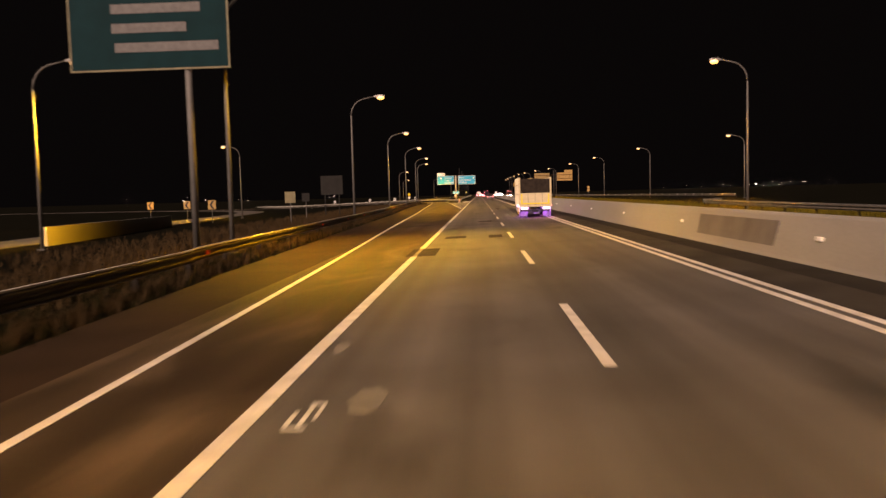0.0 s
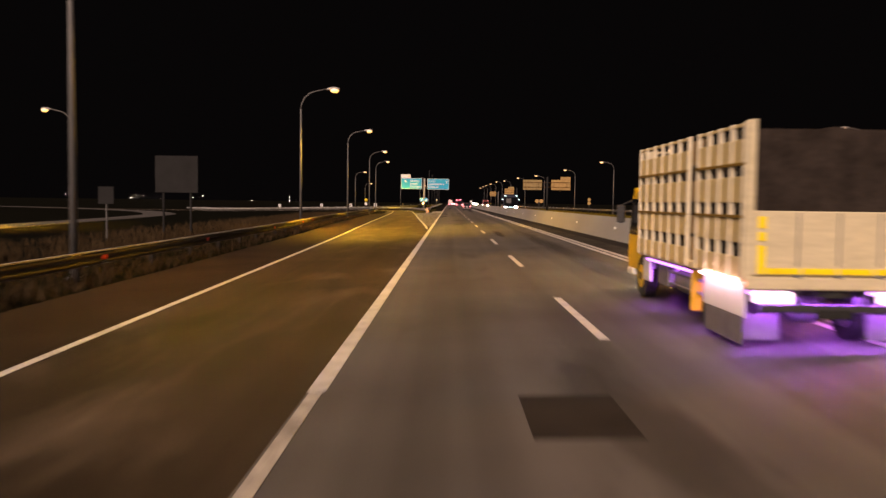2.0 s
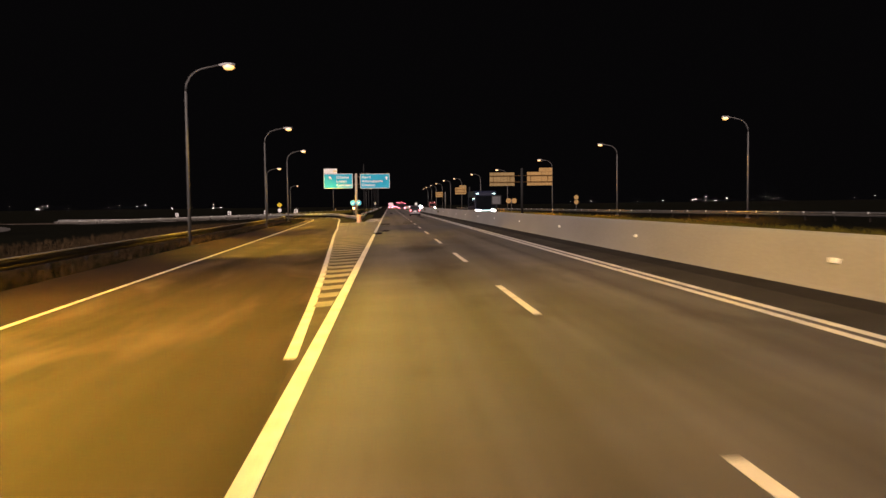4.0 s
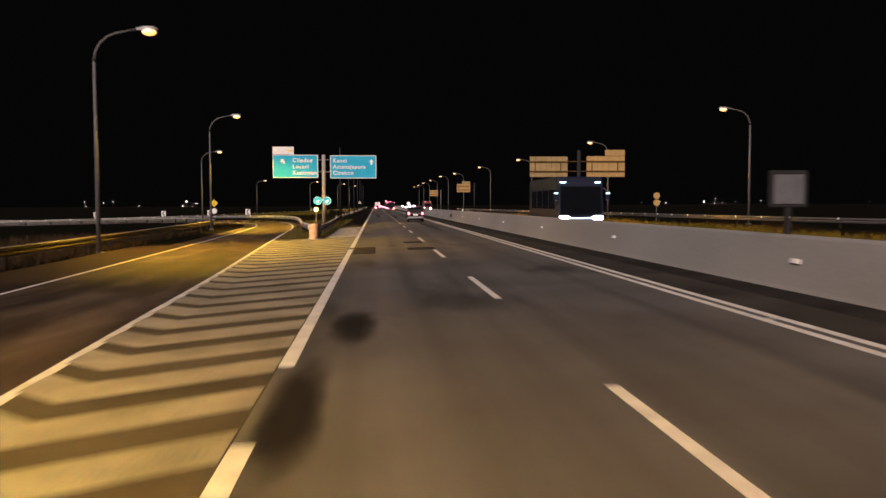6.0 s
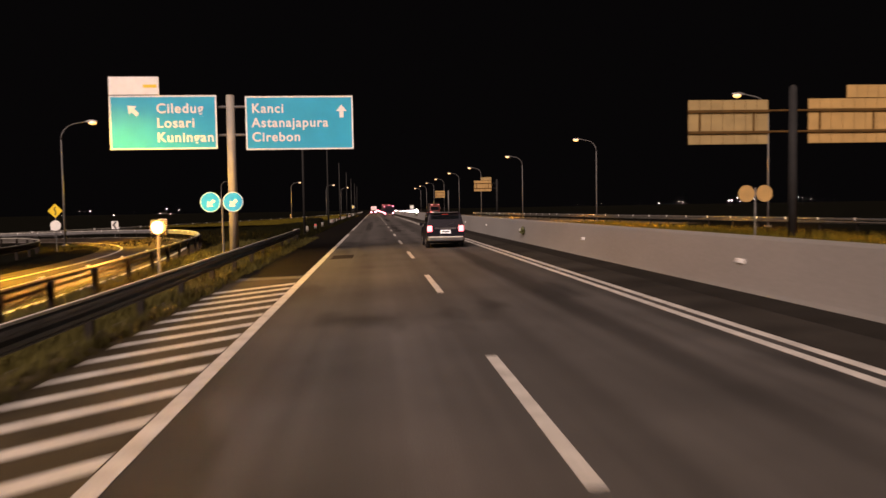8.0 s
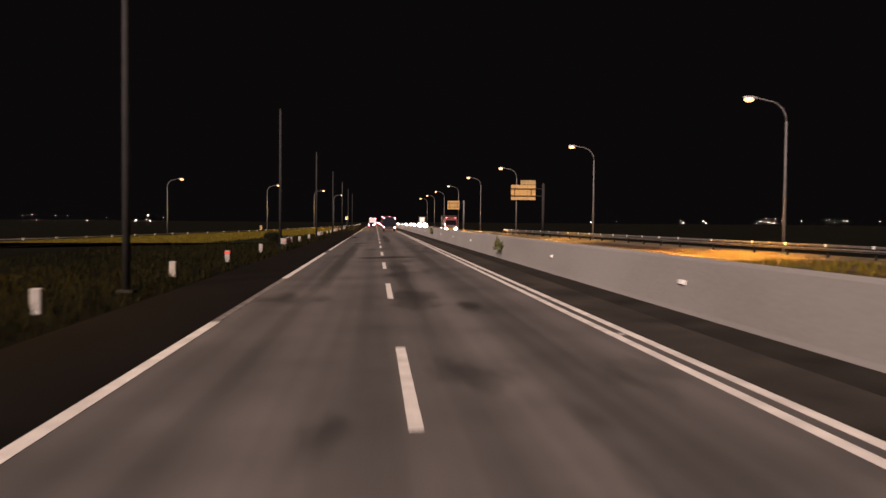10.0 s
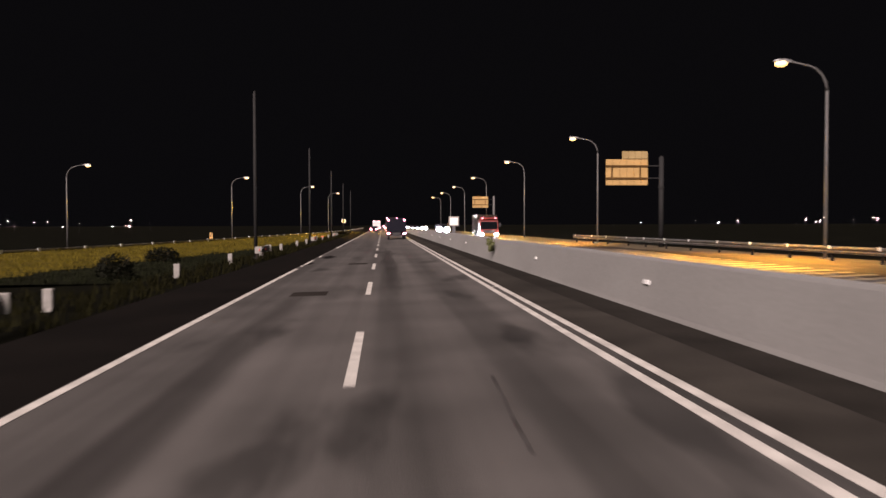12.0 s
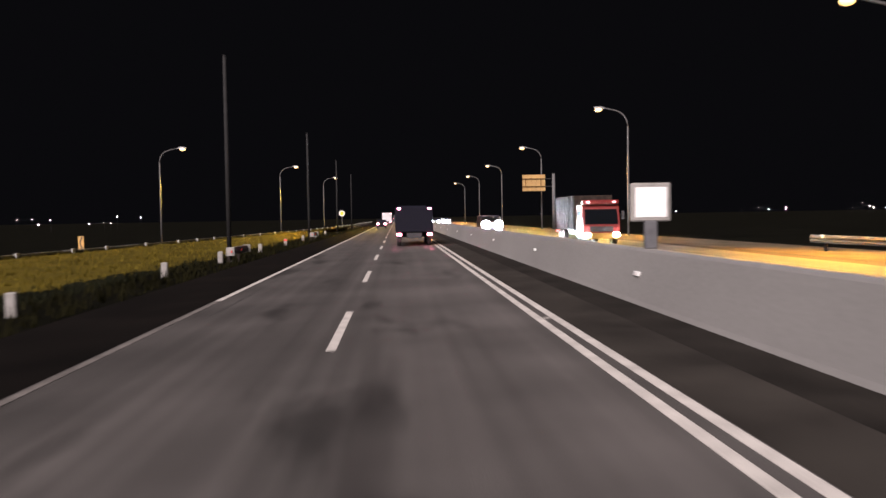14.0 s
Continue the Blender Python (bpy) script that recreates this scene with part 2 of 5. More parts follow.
DIRT = mat("dry_verge_dirt", (0.10, 0.078, 0.05), 0.9, vary=0.45, scale=0.6, bump=0.5, fine=20, spec=0.1)
BOARDPAINT = mat("mustard_board_paint", (0.58, 0.46, 0.22), 0.6, vary=0.25, scale=3, bump=0.1, stretch=(1, 4, 1))
STEM = mat("weed_stem", (0.08, 0.06, 0.03), 0.8)
RUBBER = mat("tyre_rubber", (0.018, 0.018, 0.018), 0.85, vary=0.2, bump=0.2)
STAKEPAINT = mat("pale_stake_paint", (0.74, 0.67, 0.50), 0.6, vary=0.15, scale=3, bump=0.04, stretch=(1, 1, 4))
TANBOARD = mat("tan_board_paint", (0.30, 0.20, 0.085), 0.7, vary=0.3, scale=3, bump=0.06)
CREAM = mat("cream_board_paint", (0.60, 0.52, 0.34), 0.65, vary=0.13, scale=3, bump=0.04, stretch=(1, 1, 4))
YELLOWPAINT = mat("yellow_truck_paint", (0.62, 0.40, 0.02), 0.35, vary=0.12, scale=2, bump=0.02)
TARP = mat("dark_tarpaulin", (0.030, 0.023, 0.019), 0.85, vary=0.5, scale=3, bump=0.5, fine=14, spec=0.1)
CHASSIS = mat("chassis_paint", (0.03, 0.03, 0.032), 0.6, vary=0.25, bump=0.1)
GLASS = mat("dark_window_glass", (0.01, 0.012, 0.015), 0.05, vary=0.05, bump=0, spec=0.3)
CARPAINT = mat("dark_car_paint", (0.010, 0.010, 0.016), 0.4, vary=0.08, bump=0, spec=0.12)
BLUEPAINT = mat("dark_blue_coach_paint", (0.008, 0.011, 0.026), 0.4, vary=0.1, bump=0, spec=0.25)
REDCAB = mat("red_cab_paint", (0.14, 0.014, 0.012), 0.45, vary=0.12, bump=0.02)
WHITEBODY = mat("white_body_paint", (0.6, 0.6, 0.6), 0.45, vary=0.12, scale=1.5, bump=0.03)
CHROME = mat("bumper_chrome", (0.22, 0.22, 0.23), 0.3, 0.8, vary=0.1, bump=0)
TAIL = glow("tail_lamp_red", (1.0, 0.10, 0.10), 0.8)
TAILHOT = glow("tail_lamp_lit", (1.0, 0.07, 0.11), 1.0)
HEAD = glow("headlamp_lit", (1.0, 0.97, 0.92), 90.0)
DAZZLE = glow("full_beam", (1.0, 0.97, 0.95), 300.0)
MARKER = glow("marker_lamp", (0.5, 1.0, 0.95), 1.5)
PURPLE = glow("purple_tube", (0.45, 0.14, 1.0), 0.9)
AMBER = glow("amber_beacon", (1.0, 0.24, 0.025), 0.42)
# Glow for a strip added to brighten the truck's splash guards.
SIDEGLOW = glow("guard_fill_glow", (1.0, 0.70, 0.95), 5.0)
PALELAMP = glow("pale_rear_lamp", (1.0, 0.72, 0.85), 0.6)
FAR = glow("far_lamp", (1.0, 0.88, 0.72), 6.0)
FARTAIL = glow("far_tail_lamp", (1.0, 0.16, 0.24), 9.0)
FARRED = glow("far_red_lamp", (1.0, 0.2, 0.25), 0.9)
PLATE = glow("lit_number_plate", (0.9, 0.92, 1.0), 0.12)
BUMPER = mat("dull_yellow_bumper", (0.22, 0.13, 0.02), 0.6, vary=0.2, bump=0.05)
TAPE = mat("yellow_reflective_tape", (0.95, 0.72, 0.02), 0.4, vary=0.08, bump=0)


# ---- the lie of the land: the carriageway falls to the left, the opposite one to the right ----
CROSSFALL = 0.0244


def lift(x):
    """Height of the surface at x."""
    if x <= 6.0:
        return CROSSFALL * max(x, -70.0)
    return CROSSFALL * 6.0 * (1 - min((x - 6.0) / 12.0, 1))


def drape(me):
    """Lays a mesh that was built in place on the sloping surface."""
    for v in me.vertices:
        v.co.z += lift(v.co.x)
    return me


IN_PLACE = set()

# ---- mesh helpers ----
def box(bm, x0, x1, y0, y1, z0, z1, bevel=0.0):
    vs = [bm.verts.new((x, y, z)) for z in (z0, z1) for y in (y0, y1) for x in (x0, x1)]
    fs = [bm.faces.new([vs[i] for i in f]) for f in ((0, 2, 3, 1), (4, 5, 7, 6), (0, 1, 5, 4), (2, 6, 7, 3), (0, 4, 6, 2), (1, 3, 7, 5))]
    if bevel:
        es = list({e for f in fs for e in f.edges})
        bmesh.ops.bevel(bm, geom=es, offset=bevel, segments=1, affect="EDGES", profile=0.5)
    return bm


def tube(bm, pts, radii, n=10, cap=True):
    """A round tube through the points."""
    rings = []
    for i, p in enumerate(pts):
        p = Vector(p)
        d = (Vector(pts[min(i + 1, len(pts) - 1)]) - Vector(pts[max(i - 1, 0)])).normalized()
        side = d.cross(Vector((0, 1, 0)) if abs(d.y) < 0.9 else Vector((1, 0, 0))).normalized()
        up = side.cross(d)
        r = radii[i] if isinstance(radii, (list, tuple)) else radii
        rings.append([bm.verts.new(p + (side * math.cos(a) + up * math.sin(a)) * r) for a in (2 * math.pi * k / n for k in range(n))])
    for a, b in zip(rings, rings[1:]):
        for k in range(n):
            bm.faces.new((a[k], a[(k + 1) % n], b[(k + 1) % n], b[k]))
    if cap:
        bm.faces.new(rings[0][::-1])
        bm.faces.new(rings[-1])
    return bm


def sweep(bm, path, profile, closed=True):
    """A cross-section (offset to the right, height) carried along a level path."""
    rings = []
    for i, p in enumerate(path):
        a, b = Vector(path[max(i - 1, 0)]), Vector(path[min(i + 1, len(path) - 1)])
        d = (b - a).normalized()
        r = Vector((d.y, -d.x))
        rings.append([bm.verts.new((p[0] + r.x * o, p[1] + r.y * o, z)) for o, z in profile])
    n = len(profile)
    for a, b in zip(rings, rings[1:]):
        for k in range(n if closed else n - 1):
            bm.faces.new((a[k], a[(k + 1) % n], b[(k + 1) % n], b[k]))
    if closed:
        bm.faces.new(rings[0][::-1])
        bm.faces.new(rings[-1])
    return bm


def prism(bm, outline, axis0, axis1):
    """A side outline of (y, z) pairs carried from x = axis0 to x = axis1."""
    a = [bm.verts.new((axis0, y, z)) for y, z in outline]
    b = [bm.verts.new((axis1, y, z)) for y, z in outline]
    n = len(outline)
    for k in range(n):
        bm.faces.new((a[k], a[(k + 1) % n], b[(k + 1) % n], b[k]))
    bm.faces.new(a[::-1])
    bm.faces.new(b)
    return bm


def disc(bm, centre, radius, depth, n=20):
    """A round plate that faces down the road, towards -y."""
    x, y, z = centre
    return tube(bm, [(x, y, z), (x, y + depth, z)], radius, n)


def mesh_of(bm, name, material, smooth=False):
    bmesh.ops.recalc_face_normals(bm, faces=bm.faces)
    me = bpy.data.meshes.new(name)
    bm.to_mesh(me)
    bm.free()
    me.materials.append(material)
    if smooth:
        for p in me.polygons:
            p.use_smooth = True
    return me


def part(name, bm, material, parent, label="", smooth=False):
    me = mesh_of(bm, name, material, smooth)
    ob = new(name, drape(me) if parent in IN_PLACE else me)
    if parent in IN_PLACE:
        IN_PLACE.add(ob)
    ob.parent = parent
    return tagged(ob, label)


def thing(name, at, label, category, group="", kind="", turn=0):
    ob = new(name)
    if at[0] == at[1] == 0:
        IN_PLACE.add(ob)
    ob.matrix_world = pose(at[0], at[1], at[2] + lift(at[0]), 0, 0, turn)
    return tagged(ob, label, category, group, kind)


def solid(name, bm, material, label, category, group="", kind="", smooth=False):
    ob = new(name, drape(mesh_of(bm, name, material, smooth)))
    IN_PLACE.add(ob)
    return tagged(ob, label, category, group, kind)


def share(name, mesh, parent, m):
    ob = new(name, mesh)
    ob.parent = parent
    ob.matrix_basis = Matrix.Translation((0, 0, lift(m.translation.x))) @ m if parent in IN_PLACE else m
    return ob


def spot(name, at, target, power, colour, degrees, blend=0.6, size=0.25, across=1.0):
    """A spot lamp; across: how much narrower its beam is across the road than along it."""
    li = bpy.data.lights.new(name, "SPOT")
    li.energy, li.color, li.spot_size, li.spot_blend, li.shadow_soft_size = power, colour, radians(degrees), blend, size
    ob = new(name, li)
    ob.matrix_world = look(at, target)
    if across != 1.0:
        down = (Vector(at) - Vector(target)).normalized()
        ob.matrix_world = Matrix.Translation(at) @ Matrix((Vector((0, 1, 0)), down.cross(Vector((0, 1, 0))), down)).transposed().to_4x4() @ Matrix.Diagonal((1, across, 1, 1))
    return ob


def curve_at(points, y):
    """x on a line of (y, x) points, smoothly."""
    ys, xs = zip(*points)
    return float(np.interp(y, ys, xs))


def smooth_path(points, step):
    """Points at even steps along a rounded line through the given (x, y) points."""
    pts = [Vector(p) for p in points]
    out = []
    for i in range(len(pts) - 1):
        p0, p1, p2, p3 = pts[max(i - 1, 0)], pts[i], pts[i + 1], pts[min(i + 2, len(pts) - 1)]
        n = max(2, int((p2 - p1).length / step))
        for k in range(n):
            t = k / n
            out.append(0.5 * (2 * p1 + (p2 - p0) * t + (2 * p0 - 5 * p1 + 4 * p2 - p3) * t * t + (3 * p1 - p0 - 3 * p2 + p3) * t ** 3))
    return [tuple(q) for q in out] + [tuple(points[-1])]


# ---- the ground and the pavements ----
def sheet(rows, z):
    """A sheet from rows of left and right points."""
    bm = bmesh.new()
    prev = None
    for (xa, ya), (xb, yb) in rows:
        cur = [bm.verts.new((xa, ya, z)), bm.verts.new((xb, yb, z))]
        if prev:
            bm.faces.new((prev[0], prev[1], cur[1], cur[0]))
        prev = cur
    return bm


bm = bmesh.new()
cols = (-2600, -900, -300, -150, -70, -40, -20, -6, 0, 6, 12, 18, 40, 90, 200, 600, 2600)
prev = None
for y in range(-2600, 2601, 100):
    cur = [bm.verts.new((x, y, -0.06)) for x in cols]
    if prev:
        for c in range(len(cols) - 1):
            bm.faces.new((prev[c], prev[c + 1], cur[c + 1], cur[c]))
    prev = cur
solid("ground", bm, GRASS, "grassy verge and fields beside the road, darkened as unlit", "ground", kind="structure")

RAMP_LEFT = smooth_path([(-3.2, -80), (-5.55, 10), (-7.4, 60), (-8.8, 100), (-9.9, 125), (-11.9, 175), (-13.9, 220), (-15.8, 245), (-19.5, 262), (-26, 276), (-34, 287), (-45, 295), (-60, 301), (-90, 309), (-140, 318)], 4)
GORE_LEFT = smooth_path([(-3.6, 107.5), (-4.4, 125), (-6.5, 162), (-7.2, 176.5), (-8.0, 190), (-9.05, 208), (-10.5, 232), (-13.5, 255), (-18, 273), (-23, 285.5), (-32, 298), (-43, 306), (-57, 312), (-88, 320), (-138, 330)], 4)

main = sheet([((-3.7, -80), (6.0, -80)), ((-3.7, 204), (6.0, 204)), ((-6.45, 204), (6.0, 204)), ((-6.45, 1400), (6.0, 1400))], 0.0)
solid("road", main, ASPHALT, "two-lane asphalt carriageway with paved shoulders", "road", kind="structure")


def left_of(path, y):
    ys = [p[1] for p in path]
    xs = [p[0] for p in path]
    return float(np.interp(y, ys, xs))


RAIL_LINE = [(-60, -7.4), (17, -9.3), (30, -10.1), (50, -10.9), (80, -11.9), (105, -12.9), (127, -14.2), (160, -15.6), (190, -16.6), (215, -18.0)]
rows = [((min(left_of(RAMP_LEFT, y), -6.6), y), (-3.7, y)) for y in (*range(-80, 204, 5), 204)]
solid("exit_lane", sheet(rows, 0.0), EXITASPHALT, "darker asphalt exit lane that widens beside the carriageway", "road", kind="structure")
rows = [((curve_at(RAIL_LINE, y) + 0.9, y), (min(left_of(RAMP_LEFT, y), -6.6), y)) for y in range(-80, 205, 5)]
solid("exit_shoulder", sheet(rows, 0.0), BROWNSHOULDER, "dark brown asphalt shoulder beside the exit lane", "road", kind="structure")
# the ramp past the nose: from its outer to its inner edge
outer = [p for p in GORE_LEFT if p[1] > 199]
inner = [p for p in RAMP_LEFT if p[1] > 196]
bm = bmesh.new()
prev = None
for k in range(60):
    f = k / 59
    a, b = outer[min(int(f * (len(outer) - 1)), len(outer) - 1)], inner[min(int(f * (len(inner) - 1)), len(inner) - 1)]
    cur = [bm.verts.new((b[0] - 1.3, b[1] - 0.6, -0.004)), bm.verts.new((a[0] + 1.0, a[1] + 0.4, -0.004))]
    if prev:
        bm.faces.new((prev[0], prev[1], cur[1], cur[0]))
    prev = cur
solid("exit_ramp", bm, EXITASPHALT, "asphalt exit ramp curving away from the road", "road", kind="structure")

solid("opposite_road", sheet([((6.45, -80), (18, -80)), ((6.45, 1400), (18, 1400))], 0.0), ASPHALT,
      "asphalt carriageway beyond the median barrier", "road", kind="structure")
solid("median_shoulder", sheet([((4.02, -80), (5.06, -80)), ((4.02, 1400), (5.06, 1400))], 0.004), SHOULDER, "darker asphalt of the median shoulder", "road", kind="structure")
solid("left_shoulder", sheet([((-6.45, 228), (-3.72, 228)), ((-6.45, 1400), (-3.72, 1400))], 0.004), UNLITSHOULDER, "asphalt of the left shoulder, darkened as beyond the headlights", "road", kind="structure")
# a slip road on the left that joins far ahead
JOIN = smooth_path([(-75, 300), (-40, 335), (-24, 378), (-19.3, 405), (-15.2, 435), (-11.2, 470), (-8.7, 520), (-7.9, 640)], 6)
bm = bmesh.new()
sweep(bm, JOIN, [(-5.6, -0.05), (-0.6, -0.05), (-0.6, 0.0), (-5.6, 0.0)])
solid("slip_road", bm, ASPHALT, "asphalt slip road that joins the carriageway", "road", kind="structure")


jx = lambda y: float(np.interp(y, [p[1] for p in JOIN], [p[0] for p in JOIN]))
# Line where the lamplit grass tone gives way to the unlit one.
LIT_EDGE = [(320, -18.5), (345, -15.5), (369, -11.8), (380, -10.7), (400, -9.7), (520, -9.5)]


def bank_rise(x, y):
    """Height of the bank between the slip road and the carriageway."""
    return -0.04 + 0.60 * min(max((-9.4 - x) / max(-9.4 - jx(y) - 1.3, 0.3), 0), 1)


def strip(lines):
    """A sheet through several lines of points side by side."""
    bm = bmesh.new()
    cols = [[bm.verts.new(q) for q in line] for line in zip(*lines)]
    for a, b in zip(cols, cols[1:]):
        for k in range(len(a) - 1):
            bm.faces.new((a[k], a[k + 1], b[k + 1], b[k]))
    return bm


rnd = random.Random(14)
ys = [334 + 2 * k for k in range(93)]
edge = [min(max(curve_at(LIT_EDGE, y) + rnd.uniform(-0.7, 0.7), jx(y) + 1.5), -9.42) for y in ys]
rim = [[(jx(y) + a, y, z) for y in ys] for a, z in ((-0.55, -0.01), (0.25, 0.56), (1.3, 0.56))]
mid = [(x, y, bank_rise(x, y)) for x, y in zip(edge, ys)]
solid("slip_road_verge", strip(rim + [mid]), LITGRASS, "low grass bank beside the slip road, tinted as lamplit", "verge", kind="structure")
solid("green_verge", strip([mid, [(max(-9.4, x + 0.02), y, -0.04) for x, y in zip(edge, ys)]]), VERGE, "green foot of the bank, darkened as out of lamp reach", "verge", kind="structure")
POLE_LINE = [(-80, 20.8), (71, 20.8), (100, 30.0), (142, 43.0), (192, 38.0), (227, 32.8), (266, 30.7), (305, 27.2), (345, 25.0), (385, 22.9), (423, 21.9), (463, 21.2), (1400, 20.4)]
rows = [((18.0, y), (max(18.05, curve_at(POLE_LINE, y) - 3.6), y)) for y in range(280, 1401, 20)]
solid("opposite_ramp", sheet(rows, 0.0), EXITASPHALT, "darker asphalt of a ramp beside the opposite carriageway", "road", kind="structure")
rows = [((max(18.05, curve_at(POLE_LINE, y) - 3.6), y), (curve_at(POLE_LINE, y) + 1.6, y)) for y in range(280, 641, 20)]
solid("opposite_verge", sheet(rows, -0.01), DIRT, "strip of dry dirt and grass beside the opposite road", "verge", kind="structure")
# ---- paint on the road ----
def stripe(y0, y1, x, w, name="edge_line", label="white painted edge line, worn in places", group=""):
    bm = bmesh.new()
    box(bm, x - w / 2, x + w / 2, y0, y1, 0.001, 0.007)
    return solid(name, bm, PAINT, label, "road marking", group, "structure")


def ribbon(path, w, name, label):
    bm = bmesh.new()
    sweep(bm, path, [(-w / 2, 0.001), (w / 2, 0.001), (w / 2, 0.007), (-w / 2, 0.007)])
    return solid(name, bm, PAINT, label, "road marking", kind="structure")


dash_mesh = mesh_of(box(bmesh.new(), -0.075, 0.075, 0, 5, 0.001, 0.007), "lane_dash", PAINT)
for k in range(-2, 60):
    ob = new("lane_dash", dash_mesh)
    ob.location = (0, 13 * k, 0)
    tagged(ob, "white painted lane dash on the asphalt", "road marking", "lane dashes", "structure")
for y0, y1 in ((-80, 30.7), (34.5, 55.1), (62.0, 107.4)):
    stripe(y0, y1, -3.6, 0.20, "lane_line", "long white line beside the exit lane, broken by patches")
for y0, y1 in ((107.5, 159.5), (162.8, 189.2), (190.9, 269.0), (281.5, 304.7), (309.5, 340.4), (342.5, 343.2), (344.4, 349.4), (353.6, 356.0), (372.9, 1300)):
    stripe(y0, y1, -3.6, 0.20 if y1 < 305 else 0.16)
for y0, y1 in ((30.75, 34.45), (55.15, 61.95), (269.05, 281.45), (356.1, 372.8)):
    bm = bmesh.new()
    box(bm, -3.67, -3.53, y0, y1, 0.001, 0.0065)
    solid("worn_line", bm, HALFWORN if y0 == 55.15 else WORN, "worn stretch of the white line", "road marking", kind="structure")
stripe(-80, 1300, 3.61, 0.15, "median_line", "white line of the double line beside the median")
stripe(-80, 1300, 3.92, 0.15, "median_line", "white line of the double line beside the median")
ribbon([p for p in RAMP_LEFT if p[1] < 312], 0.15, "ramp_edge_line", "white edge line of the exit lane")
ribbon([p for p in GORE_LEFT if 111 < p[1] < 318], 0.17, "gore_line", "white line along the painted gore")

solid("gore_ground", sheet([((max(left_of(GORE_LEFT, y) + 0.05, -6.4 if y > 202 else -20), y), (-3.7, y)) for y in (*range(110, 202, 4), 202, 202.5, 215, 227)], 0.004), GOREGROUND, "faded and dusty asphalt between the gore stripes", "road", kind="structure")
# slanted stripes inside the gore, each with a bend towards the traffic
gore = thing("gore_hatching", (0, 0, 0), "white chevron hatching painted on the asphalt gore", "road marking", kind="structure")
y = 114.35 + 1.72 * 3
while y < 226:
    xr = -3.72
    xl = max(left_of(GORE_LEFT, y + 1.0) + 0.1, -6.2 if y > 205 else -20)
    width = xr - xl
    bend = xr - width * 0.76
    late = min(max((y - 200) / 8, 0), 1)
    yb = y - (xr - bend) * (0.55 + 0.4 * late)
    yl = yb + (bend - xl) * 0.95
    t = 0.88 + 0.2 * min(max((y - 158) / 10, 0), 1) - 0.64 * late
    pts = [(xr, y), (bend, yb)] + ([(xl, yl)] if y < 203 else [])
    bm = bmesh.new()
    for (xa, ya), (xb, yb2) in zip(pts, pts[1:]):
        vs = [bm.verts.new(q) for z in (0.003, 0.009) for q in ((xa, ya, z), (xb, yb2, z), (xb, yb2 + t, z), (xa, ya + t, z))]
        for f in ((0, 1, 2, 3), (4, 5, 6, 7), (0, 1, 5, 4), (1, 2, 6, 5), (2, 3, 7, 6), (3, 0, 4, 7)):
            bm.faces.new([vs[i] for i in f])
    part("stripe", bm, PAINT if y > 205 else GOREPAINT, gore)
    y += 1.72 if y < 203.5 else 1.33

# hatching on the far side of the opposite road
hatch = thing("opposite_hatching", (0, 0, 0), "slanted worn white stripes painted on the opposite carriageway", "road marking", kind="structure")
for k in range(42):
    y = 296 + 1.6 * k
    bm = bmesh.new()
    vs = [bm.verts.new(q) for z in (0.001, 0.006) for q in ((15.4, y, z), (19.4, y + 1.9, z), (19.4, y + 2.5, z), (15.4, y + 0.6, z))]
    for f in ((0, 1, 2, 3), (4, 5, 6, 7), (0, 1, 5, 4), (1, 2, 6, 5), (2, 3, 7, 6), (3, 0, 4, 7)):
        bm.faces.new([vs[i] for i in f])
    part("stripe", bm, HATCHPAINT, hatch)
stripe(-80, 1300, 7.3, 0.15, "opposite_line", "white edge line of the opposite carriageway")
stripe(-80, 1300, 14.9, 0.15, "opposite_line", "white edge line of the opposite carriageway")
for k in range(-2, 60):
    ob = new("opposite_dash", dash_mesh)
    ob.location = (11.0, 13 * k + 4, lift(11.0))
    tagged(ob, "white painted lane dash on the opposite carriageway", "road marking", "opposite lane dashes", "structure")

# square-cut repairs in the asphalt
for x0, x1, y0, y1 in ((-3.0, -2.05, 40.7, 42.4), (-1.0, -0.4, 40.0, 42.2), (-3.9, -2.9, 30.8, 34.4), (-1.5, -0.57, 60.2, 61.7), (-3.45, -2.5, 185.5, 190.8), (-1.1, 0.1, 187.5, 189.3),
                       (-1.05, -0.1, 193.6, 195.3), (-2.25, -1.2, 325.2, 326.6), (-1.3, -0.35, 342.9, 344.0), (-3.3, -2.4, 236.0, 238.5)):
    bm = bmesh.new()
    box(bm, x0, x1, y0, y1, 0.0005, 0.004)
    solid("asphalt_patch", bm, PATCH, "square dark repair patch in the asphalt", "road patch", "asphalt repairs", "structure")

for x0, x1, y0, y1 in ((-2.75, -2.35, 11.4, 12.5), (-3.42, -3.2, 14.4, 15.3)):
    bm = bmesh.new()
    n = 14
    cx, cy = (x0 + x1) / 2, (y0 + y1) / 2
    rr = random.Random(int(y0 * 10))
    ring = [(cx + (x1 - x0) / 2 * math.cos(a) * rr.uniform(0.75, 1.1), cy + (y1 - y0) / 2 * math.sin(a) * rr.uniform(0.75, 1.1)) for a in (2 * math.pi * k / n for k in range(n))]
    lo, hi = [bm.verts.new((u, v, 0.0005)) for u, v in ring], [bm.verts.new((u, v, 0.004)) for u, v in ring]
    bm.faces.new(hi)
    for k in range(n):
        bm.faces.new((lo[k], lo[(k + 1) % n], hi[(k + 1) % n], hi[k]))
    solid("pale_patch", bm, PALE, "small pale worn spot in the asphalt", "road patch", "pale spots", "structure")
mark = thing("worn_marking", (-3.08, 11.4, 0), "remains of a white marking, unreadable", "road marking", kind="structure")
